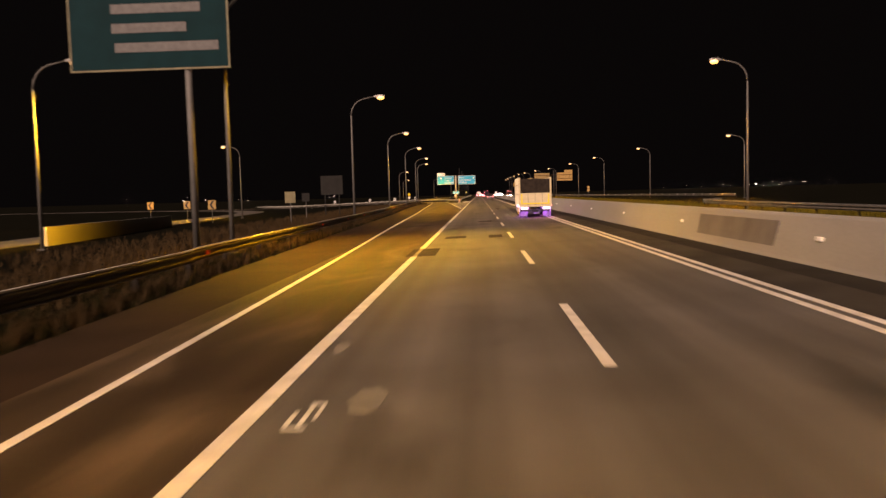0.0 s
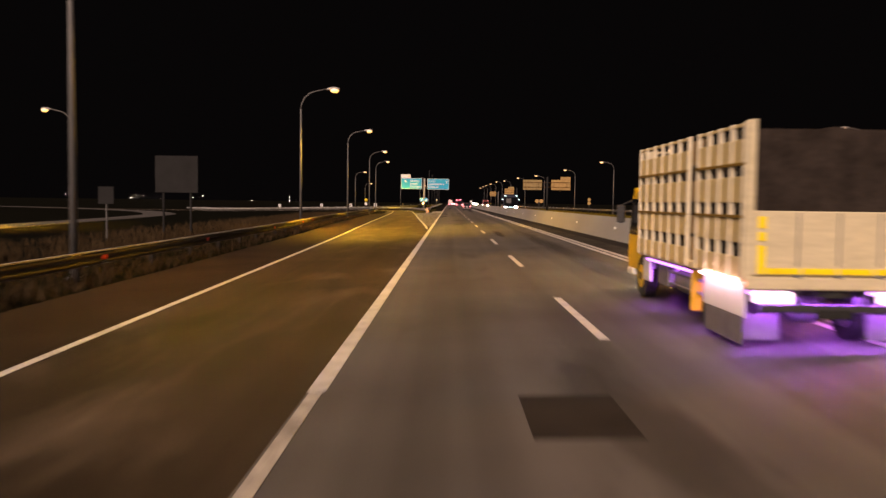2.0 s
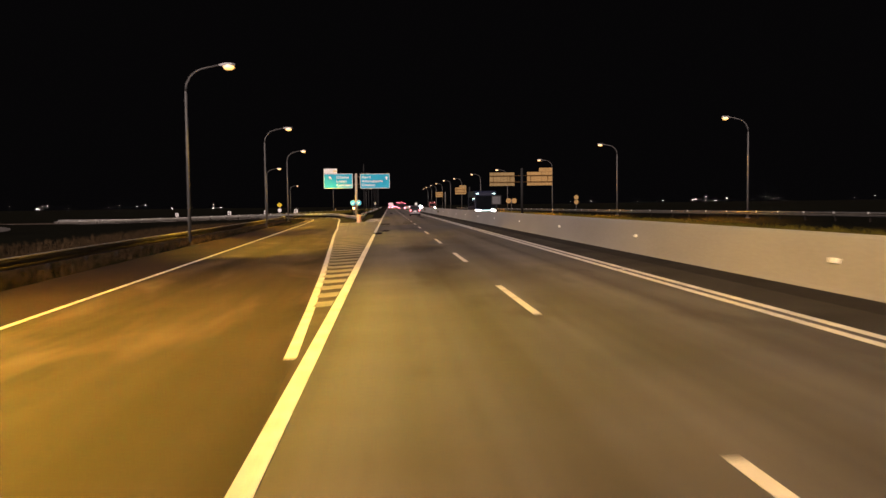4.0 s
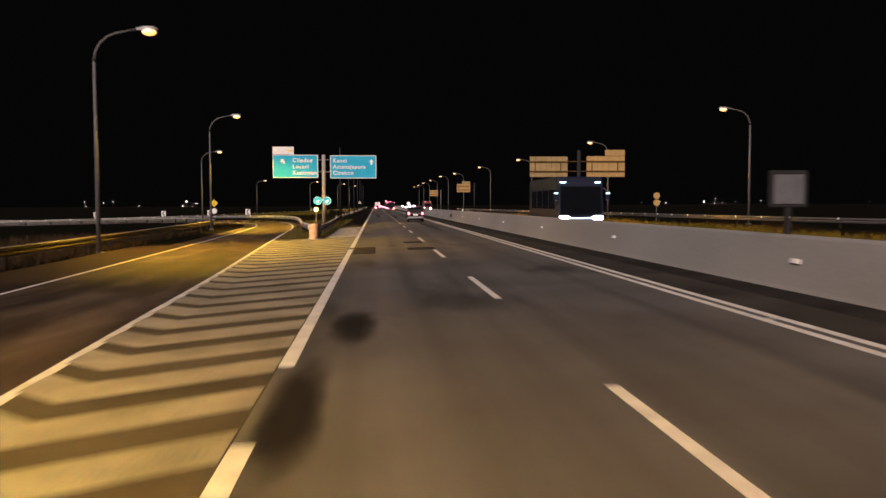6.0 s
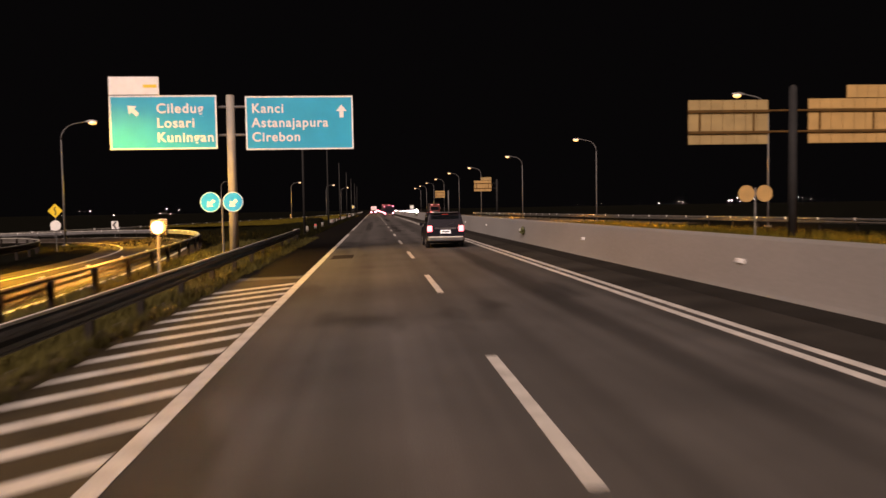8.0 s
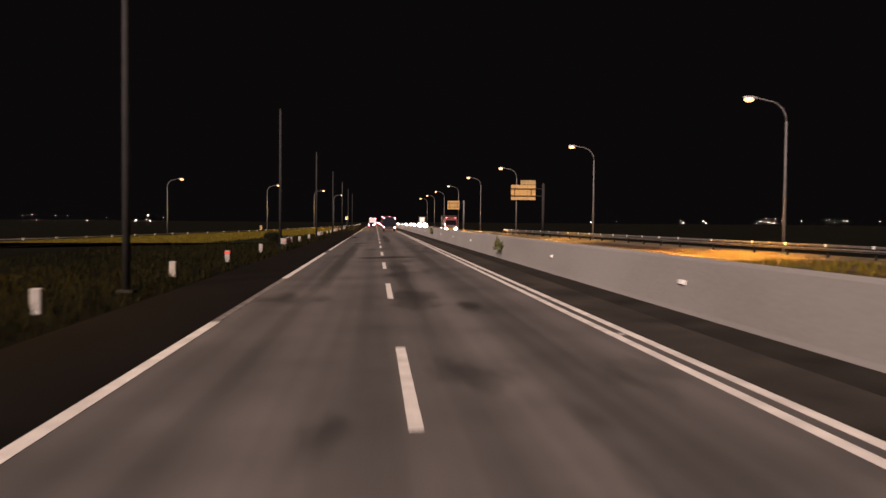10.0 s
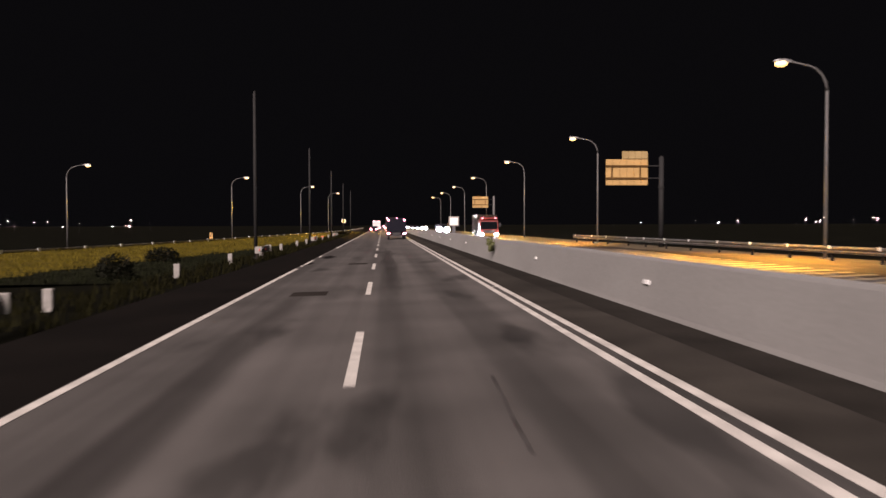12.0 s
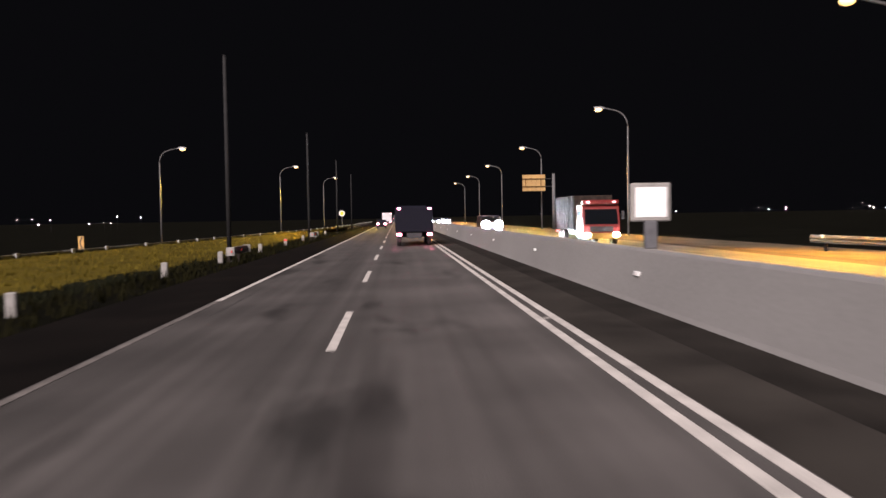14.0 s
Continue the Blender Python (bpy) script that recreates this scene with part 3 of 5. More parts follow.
for k, (u, v, w, l) in enumerate(((-0.1, -0.35, 0.05, 0.5), (0.02, -0.3, 0.05, 0.75), (0.12, -0.1, 0.04, 0.5), (0.0, -0.42, 0.2, 0.06), (0.05, 0.42, 0.16, 0.06))):
    part("bar", box(bmesh.new(), u - w / 2, u + w / 2, v, v + l, 0.001, 0.006), PAINT, mark)

# short slanted ticks between the two median lines
tick = bmesh.new()
vs = [tick.verts.new(q) for z in (0.001, 0.007) for q in ((-0.075, -0.12, z), (0.075, 0.02, z), (0.075, 0.14, z), (-0.075, 0.0, z))]
for f in ((0, 3, 2, 1), (4, 5, 6, 7), (0, 1, 5, 4), (1, 2, 6, 5), (2, 3, 7, 6), (3, 0, 4, 7)):
    tick.faces.new([vs[i] for i in f])
tick_mesh = mesh_of(tick, "median_tick", PAINT)
for k in range(-6, 40):
    ob = new("median_tick", tick_mesh)
    ob.location = (3.765, 205.3 + 20.15 * k, lift(3.765))
    tagged(ob, "short slanted white tick between the median lines", "road marking", "median ticks", "structure")


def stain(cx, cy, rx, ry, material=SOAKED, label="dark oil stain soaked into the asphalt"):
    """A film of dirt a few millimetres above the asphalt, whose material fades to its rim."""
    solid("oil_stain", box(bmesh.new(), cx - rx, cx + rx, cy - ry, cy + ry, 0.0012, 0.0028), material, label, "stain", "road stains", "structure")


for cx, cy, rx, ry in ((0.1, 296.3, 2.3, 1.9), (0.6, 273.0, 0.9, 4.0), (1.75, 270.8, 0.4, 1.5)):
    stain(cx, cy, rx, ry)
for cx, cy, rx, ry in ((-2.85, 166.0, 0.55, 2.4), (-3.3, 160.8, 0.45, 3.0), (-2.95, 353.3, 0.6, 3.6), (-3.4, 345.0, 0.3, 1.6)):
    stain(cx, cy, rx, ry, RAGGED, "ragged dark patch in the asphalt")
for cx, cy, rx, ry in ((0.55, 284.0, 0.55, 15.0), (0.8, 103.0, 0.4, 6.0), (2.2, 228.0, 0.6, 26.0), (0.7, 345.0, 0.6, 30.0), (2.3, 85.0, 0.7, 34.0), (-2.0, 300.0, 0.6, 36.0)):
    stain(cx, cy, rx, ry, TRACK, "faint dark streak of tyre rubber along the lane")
for pts in (((1.81, 312.3), (1.77, 311.1), (1.72, 310.2), (1.68, 308.8)), ((-1.08, 189.4), (-1.05, 191.0), (-1.07, 192.4), (-1.04, 193.5)), ((-3.07, 369.5), (-3.0, 371.4), (-3.04, 373.3), (-2.98, 375.5))):
    bm = bmesh.new()
    sweep(bm, [p for p in sorted(pts, key=lambda q: q[1])], [(-0.025, 0.0004), (0.025, 0.0004), (0.018, 0.003), (-0.018, 0.003)])
    solid("sealed_crack", bm, OIL, "thin crack sealed with dark bitumen", "crack", "road cracks", "structure")

# ---- the median barrier ----
bm = bmesh.new()
path = [(6.0, y) for y in range(-80, 1401, 20)]
sweep(bm, path, [(-0.18, 0.0), (-0.14, 0.10), (0.12, 1.06), (0.15, 1.12), (0.37, 1.12), (0.40, 1.06), (0.45, 0.20), (0.45, 0.0)])
barrier = solid("median_barrier", bm, CONCRETE, "long grey concrete median barrier with a sloped face", "barrier", kind="structure")
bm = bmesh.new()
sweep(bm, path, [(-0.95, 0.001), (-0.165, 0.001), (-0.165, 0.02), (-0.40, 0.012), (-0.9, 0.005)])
part("gutter", bm, TOE, barrier, "dark strip along the foot of the barrier")
bm = bmesh.new()
vs = [(5.94, 0.20), (6.00, 0.45), (6.10, 0.92)]
prev = None
for x, z in vs:
    cur = [bm.verts.new((x - 0.05, 24.6, z)), bm.verts.new((x - 0.05, 31.7, z)), bm.verts.new((x + 0.03, 24.6, z)), bm.verts.new((x + 0.03, 31.7, z))]
    if prev:
        bm.faces.new((prev[0], prev[1], cur[1], cur[0]))
        bm.faces.new((prev[0], cur[0], cur[2], prev[2]))
        bm.faces.new((prev[1], prev[3], cur[3], cur[1]))
    prev = cur
bm.faces.new((prev[0], prev[1], prev[3], prev[2]))
part("repair_panel", bm, DARKCONC, barrier, "darker repaired stretch of concrete")
bm = box(bmesh.new(), -0.035, 0.005, -0.17, 0.17, -0.05, 0.05, 0.01)
plate = mesh_of(bm, "reflector", WHITE)
refl = [22.0 + 11.93 * k for k in range(-1, 8)] + [118.2 + 12.55 * k for k in range(14)] + [294.0 + 12.37 * k for k in range(24)]
for y in refl:
    share("reflector", plate, barrier, Matrix.Translation((5.995, y, 0.60)) @ Matrix.Rotation(radians(15), 4, "Y"))


# ---- guard rails ----
WBEAM = [(0.0, 0.43), (0.06, 0.47), (0.06, 0.52), (0.0, 0.57), (0.0, 0.60), (0.06, 0.65), (0.06, 0.70), (0.0, 0.74), (-0.012, 0.74), (0.045, 0.69), (0.045, 0.66), (-0.012, 0.60), (-0.012, 0.57), (0.045, 0.51), (0.045, 0.48), (-0.012, 0.43)]
post_mesh = mesh_of(box(bmesh.new(), -0.07, 0.07, -0.06, 0.06, -0.06, 0.72, 0.01), "post", DARKPOST)
red_mesh = mesh_of(box(bmesh.new(), -0.02, 0.02, -0.17, 0.17, -0.06, 0.06, 0.008), "reflector", REDPAINT)
bm = bmesh.new()
vs = [bm.verts.new(q) for x in (-0.02, 0.02) for q in ((x, -0.13, 0.09), (x, 0.13, 0.09), (x, 0.06, -0.09), (x, -0.06, -0.09))]
for f in ((0, 1, 2, 3), (4, 5, 6, 7), (0, 1, 5, 4), (1, 2, 6, 5), (2, 3, 7, 6), (3, 0, 4, 7)):
    bm.faces.new([vs[i] for i in f])
white_mesh = mesh_of(bm, "reflector", WHITE)


def guardrail(points, side, label, every=4.0, reds=(), whites=0, red_at=(), metal=SHADEDSTEEL, rim=LITRIM):
    """A steel rail along a line; side: 1 where its face looks to the right of the line."""
    path = smooth_path(points, 2.0)
    rail = thing("guardrail", (0, 0, 0), label, "guard rail", kind="structure")
    prof = [(o * side, z) for o, z in WBEAM]
    # Shade and lit edges are in the colours: dark beam, pale strips.
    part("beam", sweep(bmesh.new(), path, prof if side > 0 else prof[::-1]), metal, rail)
    part("lit_top_edge", sweep(bmesh.new(), path, [(-0.03, 0.742), (0.03, 0.742), (0.03, 0.785), (-0.03, 0.785)]), rim, rail, "pale strip that imitates the lit top edge")
    part("lit_lower_edge", sweep(bmesh.new(), path, [(-0.02, 0.40), (0.02, 0.40), (0.02, 0.428), (-0.02, 0.428)]), STEEL, rail, "paler strip that imitates the lit lower edge")
    gone, last = 0.0, Vector(path[0])
    n = 0
    for i, p in enumerate(path[:-1]):
        p = Vector(p)
        gone += (p - last).length
        last = p
        if gone >= every or i == 0:
            gone = 0.0
            d = (Vector(path[i + 1]) - p).normalized()
            r = Vector((d.y, -d.x))
            a = math.atan2(-d.x, d.y)
            q = p - r * side * 0.09
            share("post", post_mesh, rail, Matrix.Translation((q.x, q.y, 0)) @ Matrix.Rotation(a, 4, "Z"))
            if whites:
                share("reflector", white_mesh, rail, Matrix.Translation((p.x + r.x * side * 0.09, p.y + r.y * side * 0.09, 0.72)) @ Matrix.Rotation(a, 4, "Z") @ Matrix.Scale(whites, 4))
            if reds and n in reds:
                q = p + r * side * 0.09
                share("reflector", red_mesh, rail, Matrix.Translation((q.x, q.y, 0.585)) @ Matrix.Rotation(a, 4, "Z"))
            n += 1
    for yr in red_at:
        i = min(range(len(path) - 1), key=lambda k: abs(path[k][1] - yr))
        d = (Vector(path[i + 1]) - Vector(path[i])).normalized()
        f = (yr - path[i][1]) / d.y
        q = Vector(path[i]) + d * f + Vector((d.y, -d.x)) * side * 0.09
        share("reflector", red_mesh, rail, Matrix.Translation((q.x, q.y, 0.585)) @ Matrix.Rotation(math.atan2(-d.x, d.y), 4, "Z"))
    return rail


LEFT_RAIL = [(-7.4, -60), (-9.3, 17), (-10.1, 30), (-10.9, 50), (-11.9, 80), (-12.9, 105), (-14.2, 127), (-15.6, 160), (-16.6, 190), (-18.0, 215), (-19.4, 235), (-22, 252), (-27, 266), (-36, 279), (-50, 288), (-80, 296)]
guardrail(LEFT_RAIL, 1, "long galvanised steel guard rail along the exit lane", red_at=(29, 52.7, 64.7, 75.6, 86.4, 101.9, 115.7, 123))
guardrail([(-5.95, 203.0), (-6.0, 209), (-6.0, 216), (-6.4, 236), (-6.9, 262)], 1, "dark steel guard rail behind the gore nose", every=3.0, metal=STEEL)
guardrail([(-6.52, 203.0), (-7.2, 210), (-8.3, 217.6), (-10.4, 238), (-13.2, 258), (-18.2, 276.5), (-24, 289), (-33.5, 301), (-44, 309), (-58, 315.5), (-90, 323.5)], -1, "galvanised guard rail along the outer edge of the ramp", every=3.0, red_at=(216.4, 224, 236), whites=1, metal=STEEL)
guardrail([(-75.5, 299), (-40, 334), (-23.5, 378), (-18.7, 405), (-14.6, 435), (-10.6, 470), (-8.2, 520), (-7.6, 640)], 1, "steel guard rail with white reflectors beside the slip road", every=4.0, whites=1.6)
guardrail([(41.6, 142), (36.8, 192), (31.7, 227), (29.6, 266), (26.1, 305), (23.9, 345), (21.9, 385), (21.7, 391)], -1, "dark guard rail along the opposite ramp", every=4.0, whites=1, rim=STEEL)
guardrail([(19.8, -60), (19.8, 71), (24.0, 90)], -1, "dark guard rail along the opposite road", every=4.0, rim=STEEL)
for yp in (316.8, 355.6, 395.2, 434.6):
    short = guardrail([(-7.35, yp - 2.2), (-7.3, yp), (-7.35, yp + 2.2)], 1, "short steel rail that guards a lamp pole", every=2.0, reds=(0, 1), metal=STEEL)
    for q in (-2.24, 2.24):
        part("end_plate", box(bmesh.new(), -7.56, -7.14, yp + q - 0.03, yp + q + 0.03, 0.36, 0.80, 0.02), WHITEPOST, short, "pale rounded end plate")

# crash cushion at the nose
cushion = thing("crash_cushion", (-6.2, 201.4, 0), "faded red and white crash cushion at the rail's end", "crash cushion")
part("base", box(bmesh.new(), -0.42, 0.42, -0.25, 3.2, -0.06, 0.05, 0.02), WHITEPOST, cushion, "pale concrete plinth")
bm = bmesh.new()
ring = [(0.26 * math.cos(a), 0.28 - 0.28 * math.sin(a)) for a in (math.pi * k / 10 for k in range(11))] + [(-0.26, 0.52), (0.26, 0.52)]
rows = [[bm.verts.new((x * f, 0.28 + (y - 0.28) * f, z)) for x, y in ring] for z, f in ((0.05, 1.0), (0.84, 1.0), (0.92, 0.93), (0.95, 0.7))]
for a, b in zip(rows, rows[1:]):
    for k in range(len(ring)):
        bm.faces.new((a[k], a[(k + 1) % len(ring)], b[(k + 1) % len(ring)], b[k]))
bm.faces.new(rows[0][::-1])
bm.faces.new(rows[-1])
nose = part("nose", bm, PINK, cushion, "faded pink and white rounded nose")
for z0, z1 in ((0.12, 0.40), (0.50, 0.82)):
    part("reflector", box(bmesh.new(), 0.235, 0.268, 0.27, 0.46, z0, z1, 0.01), REDPAINT, nose, "worn red reflective sheet")
for k in range(4):
    part("cell", box(bmesh.new(), -0.25, 0.25, 0.52 + 0.62 * k, 1.10 + 0.62 * k, 0.06, 0.90, 0.03), DARKGREEN, cushion)


# ---- street lamps ----
def street_lamp(reach, height):
    """A tapered pole with a curved arm that reaches to +x, and a flat head."""
    lamp = thing("street_lamp", (0, 0, 0), "grey steel street lamp with a curved arm, lit orange", "street lamp", "street lamps")
    part("pole", tube(bmesh.new(), [(0, 0, 0.02), (0, 0, height * 0.5), (0, 0, height - 1.5)], [0.105, 0.085, 0.065], 12), POLE, lamp, smooth=True)
    arc = [(0, 0, height - 1.5)] + [(1.3 * (1 - math.cos(a)), 0, height - 1.5 + 1.35 * math.sin(a)) for a in (0.35, 0.7, 1.05, 1.35)]
    arc += [(reach - 0.5, 0, height + 0.02)]
    part("arm", tube(bmesh.new(), arc, [0.075, 0.065, 0.06, 0.055, 0.05, 0.045], 10), POLE, lamp, smooth=True)
    part("base_plate", box(bmesh.new(), -0.22, 0.22, -0.22, 0.22, -0.06, 0.04, 0.015), POLE, lamp)
    bm = bmesh.new()
    vs = []
    for x, w, z0, z1 in ((reach - 0.55, 0.07, -0.03, 0.07), (reach - 0.2, 0.16, -0.05, 0.14), (reach + 0.25, 0.17, -0.04, 0.13), (reach + 0.45, 0.08, -0.01, 0.07)):
        vs.append([bm.verts.new((x, s * w, height + z)) for s, z in ((-1, z0), (1, z0), (0.7, z1), (-0.7, z1))])
    for a, b in zip(vs, vs[1:]):
        for k in range(4):
            bm.faces.new((a[k], a[(k + 1) % 4], b[(k + 1) % 4], b[k]))
    bm.faces.new(vs[0])
    bm.faces.new(vs[-1][::-1])
    head = part("housing", bm, HOUSING, lamp)
    bm = bmesh.new()
    bmesh.ops.create_uvsphere(bm, u_segments=14, v_segments=8, radius=0.5)
    for v in bm.verts:
        v.co = Vector((v.co.x * 0.70 + reach + 0.05, v.co.y * 0.48, v.co.z * 0.36 + height - 0.06))
    lens = new("lens", mesh_of(bm, "lens", LENS, True))
    lens.parent = head
    lens.visible_shadow = False
    return lamp


REACH = 2.6
lit_lamp = street_lamp(REACH, 10.8)
LEFT_LAMPS = [(-8.6, -3.7, 10.6), (-9.3, 37.9, 10.58), (-9.9, 75.6, 10.57), (-11.4, 117.6, 10.53), (-12.3, 154.3, 10.51), (-13.5, 193.8, 10.38), (-16.1, 234.3, 10.61), (-25.3, 274.3, 9.69), (-42.8, 134.8, 10.56), (-24.8, 50.9, 10.2), (-36.4, 406.6, 9.42), (-23.3, 446.2, 10.14), (-15.3, 486, 10.43), (-11.8, 526, 10.52)]
RIGHT_LAMPS = [(17.9, 71.2, 12.04), (40.5, 142.0, 10.39), (35.4, 192.4, 11.17), (30.2, 226.8, 10.74), (28.1, 266.4, 10.59), (24.6, 305.1, 10.31), (22.4, 345.3, 10.75), (20.3, 385.3, 10.8), (19.3, 423.5, 11.28), (18.6, 463, 11.16), (18.2, 502, 11.15), (18.0, 541, 11.15), (17.9, 580, 11.14)]
POWER = {1: 5200.0, -1: 12500.0}


def share_of(side, x, y):
    """How strong a lamp is beside the others of its row."""
    if side < 0:
        return 0.85 if 280 < y < 400 else 1.0
    return 1.3 if y < 40 else 2.2 if y == 50.9 else 0.3 if y == 75.6 else 1.65 if y == 117.6 else 2.1 if y < 120 else 1.1 if y == 406.6 else 3.2 if y > 380 else 2.2 if x < -20 else 1.0 if y < 160 else 2.0 if y == 234.3 else 1.2


def cone_of(side, y):
    return (116 if 280 < y < 400 else 132) if side < 0 else 132 if y == 154.3 else 100 if y == 50.9 else 138 if y == 37.9 else 142 if y > 380 else 150 if y < 40 or 110 < y < 160 else 128


for side, lamps in ((1, LEFT_LAMPS), (-1, RIGHT_LAMPS)):
    for i, (x, y, z) in enumerate(lamps):
        over = -1 if y == 134.8 else side
        foot = lift(x - over * REACH)
        m = pose(x - over * REACH, y, foot, 0, 0, 0 if over > 0 else 180) @ Matrix.Diagonal((1, 1, (z - foot) / 10.8, 1))
        if side > 0 and i == 0:
            lit_lamp.matrix_basis = m
        else:
            copy_thing(lit_lamp, m)
        spot("sodium_lamp", (x, y, z - 0.5), (x + over * 3.0, y, 0) if y != 50.9 else (x - 3.5, y + 12, 0), POWER[side] * share_of(side, x, y), SODIUM[side], cone_of(side, y), 0.9, across=0.68 if side > 0 else 0.6)
for y in (277.4, 316.8, 355.6, 395.2, 434.6, 474.2, 513.6):
    bare = thing("bare_pole", (-7.85, y, 0), "tall bare grey steel pole with no lamp", "pole", "bare poles")
    part("shaft", tube(bmesh.new(), [(0, 0, 0.03), (0, 0, 5.5), (0, 0, 10.8)], [0.125, 0.11, 0.085], 12), DARKPOLE, bare, smooth=True)
    part("base_plate", box(bmesh.new(), -0.24, 0.24, -0.24, 0.24, -0.06, 0.04, 0.015), DARKPOLE, bare)
    part("cap", tube(bmesh.new(), [(0, 0, 10.8), (0, 0, 10.86)], [0.11, 0.06], 12), DARKPOLE, bare)


# ---- signs ----
def words(text, x, z, size, parent, y=-0.035, align="LEFT"):
    cu = bpy.data.curves.new("lettering", "FONT")
    cu.body, cu.size, cu.align_x, cu.extrude = text, size, align, 0.004
    cu.space_character, cu.offset = 1.12, 0.012
    cu.materials.append(WHITE)
    ob = new("lettering", cu)
    ob.parent = parent
    ob.matrix_basis = pose(x, y, z, 90, 0, 0)
    return tagged(ob, "white lettering")


def board(x0, x1, z0, z1, parent, face=GREEN, back=SIGNBACK, rim=WHITE, r=0.07, name="panel"):
    """A flat sign panel that faces -y, with a rim and stiffening bars behind."""
    p = part(name, box(bmesh.new(), x0, x1, -0.02, 0.02, z0, z1, 0.008), face, parent)
    if rim:
        bm = bmesh.new()
        for a, b, c, d in ((x0, x1, z0, z0 + r), (x0, x1, z1 - r, z1), (x0, x0 + r, z0 + r, z1 - r), (x1 - r, x1, z0 + r, z1 - r)):
            box(bm, a, b, -0.032, -0.022, c, d)
        part("border", bm, rim, p)
    bm = bmesh.new()
    box(bm, x0 + 0.01, x1 - 0.01, 0.022, 0.03, z0 + 0.01, z1 - 0.01)
    for f in (0.25, 0.75):
        zc = z0 + (z1 - z0) * f
        box(bm, x0 + 0.1, x1 - 0.1, 0.03, 0.09, zc - 0.04, zc + 0.04)
    part("back", bm, back, p)
    return p


def arrow(x, z, s, ang, parent):
    bm = bmesh.new()
    ca, sa = math.cos(ang), math.sin(ang)
    shape = [(-0.16, -0.5), (0.16, -0.5), (0.16, 0.0), (0.42, 0.0), (0.0, 0.5), (-0.42, 0.0), (-0.16, 0.0)]
    a = [bm.verts.new((x + s * (u * ca - w * sa), -0.034, z + s * (u * sa + w * ca))) for u, w in shape]
    b = [bm.verts.new((v.co.x, -0.024, v.co.z)) for v in a]
    bm.faces.new(a)
    for k in range(7):
        bm.faces.new((a[k], a[(k + 1) % 7], b[(k + 1) % 7], b[k]))
    part("arrow", bm, WHITE, parent, "white arrow")


gantry = thing("direction_sign", (-8.05, 241, 0), "two green direction panels on a tall steel pole", "road sign")
part("pole", tube(bmesh.new(), [(0, 0.25, -0.06), (0, 0.25, 7.55)], [0.22, 0.19], 16), GANTRYPOLE, gantry, smooth=True)
bm = bmesh.new()
for z in (5.7, 7.0):
    tube(bm, [(-4.9, 0.22, z), (5.3, 0.22, z)], 0.06, 8)
part("crossbar", bm, POLE, gantry)
p = board(-5.4, -0.58, 5.05, 7.52, gantry)
arrow(-4.35, 6.85, 0.62, 0.8, p)
for i, w in enumerate(("Ciledug", "Losari", "Kuningan")):
    words(w, -3.3, 6.72 - 0.66 * i, 0.62, p)
p = board(-5.4, -3.15, 7.56, 8.38, gantry, WHITE, rim=None)
part("bar", box(bmesh.new(), -3.85, -3.25, -0.034, -0.024, 7.88, 8.02), YELLOWSIGN, p, "unreadable yellowish writing")
p2 = board(0.72, 5.68, 4.98, 7.46, gantry)
for i, w in enumerate(("Kanci", "Astanajapura", "Cirebon")):
    words(w, 1.0, 6.70 - 0.66 * i, 0.60, p2)
arrow(5.15, 6.75, 0.6, 0.0, p2)

back = thing("direction_sign", (20.75, 244, 0), "pair of direction panels seen from behind on one pole", "road sign", turn=0)
part("pole", tube(bmesh.new(), [(0, 0, -0.06), (0, 0, 8.0)], [0.24, 0.2], 16), DARKPOLE, back, smooth=True)
part("cap", tube(bmesh.new(), [(0, 0, 8.0), (0, 0, 8.12)], [0.2, 0.08], 16), DARKPOLE, back)
bm = bmesh.new()
for z in (5.68, 6.79):
    tube(bm, [(-1.27, 0.14, z), (0.97, 0.14, z)], 0.06, 8)
part("crossbar", bm, RIB, back)


def rear_panel(x0, x1, z0, z1, parent, face=None):
    """The back of a sign: upright sheets side by side, two cross beams and two short uprights."""
    p = part("panel", box(bmesh.new(), x0, x1, 0.225, 0.25, z0, z1, 0.005), RIB, parent)
    n = max(round((x1 - x0) / 0.62), 2)
    w = (x1 - x0) / n
    for k in range(n):
        part("sheet", box(bmesh.new(), x0 + w * k + 0.012, x0 + w * (k + 1) - 0.012, 0.19, 0.222, z0 + 0.01, z1 - 0.01, 0.008), face or SIGNBACK, p)
    h = z1 - z0
    if h > 1:
        za, zb = z1 - 0.26 * h, z1 - 0.73 * h
        for z in (za, zb):
            part("stiffener", box(bmesh.new(), x0 - 0.02, x1 + 0.02, 0.10, 0.188, z - 0.075, z + 0.075, 0.01), RIB, p)
        for x in (x0 + 0.14 * (x1 - x0), x0 + 0.81 * (x1 - x0)):
            part("stiffener", box(bmesh.new(), x - 0.05, x + 0.05, 0.12, 0.188, zb + 0.077, za - 0.077, 0.01), RIB, p)


rear_panel(-5.65, -1.25, 5.03, 7.38, back, DULLBACK)
rear_panel(0.95, 5.45, 5.05, 7.43, back)
rear_panel(3.1, 5.45, 7.45, 8.15, back)

late = thing("direction_sign", (24.05, 369.2, 0), "direction panel seen from behind on a cantilever pole", "road sign")
part("pole", tube(bmesh.new(), [(0, 0, -0.06), (0, 0, 7.6)], [0.22, 0.2], 16), DARKPOLE, late, smooth=True)
part("collar", tube(bmesh.new(), [(0, 0, 4.95), (0, 0, 5.15)], 0.26, 16), DARKPOLE, late)
part("cap", tube(bmesh.new(), [(0, 0, 7.6), (0, 0, 7.72)], [0.2, 0.08], 16), DARKPOLE, late)
bm = bmesh.new()
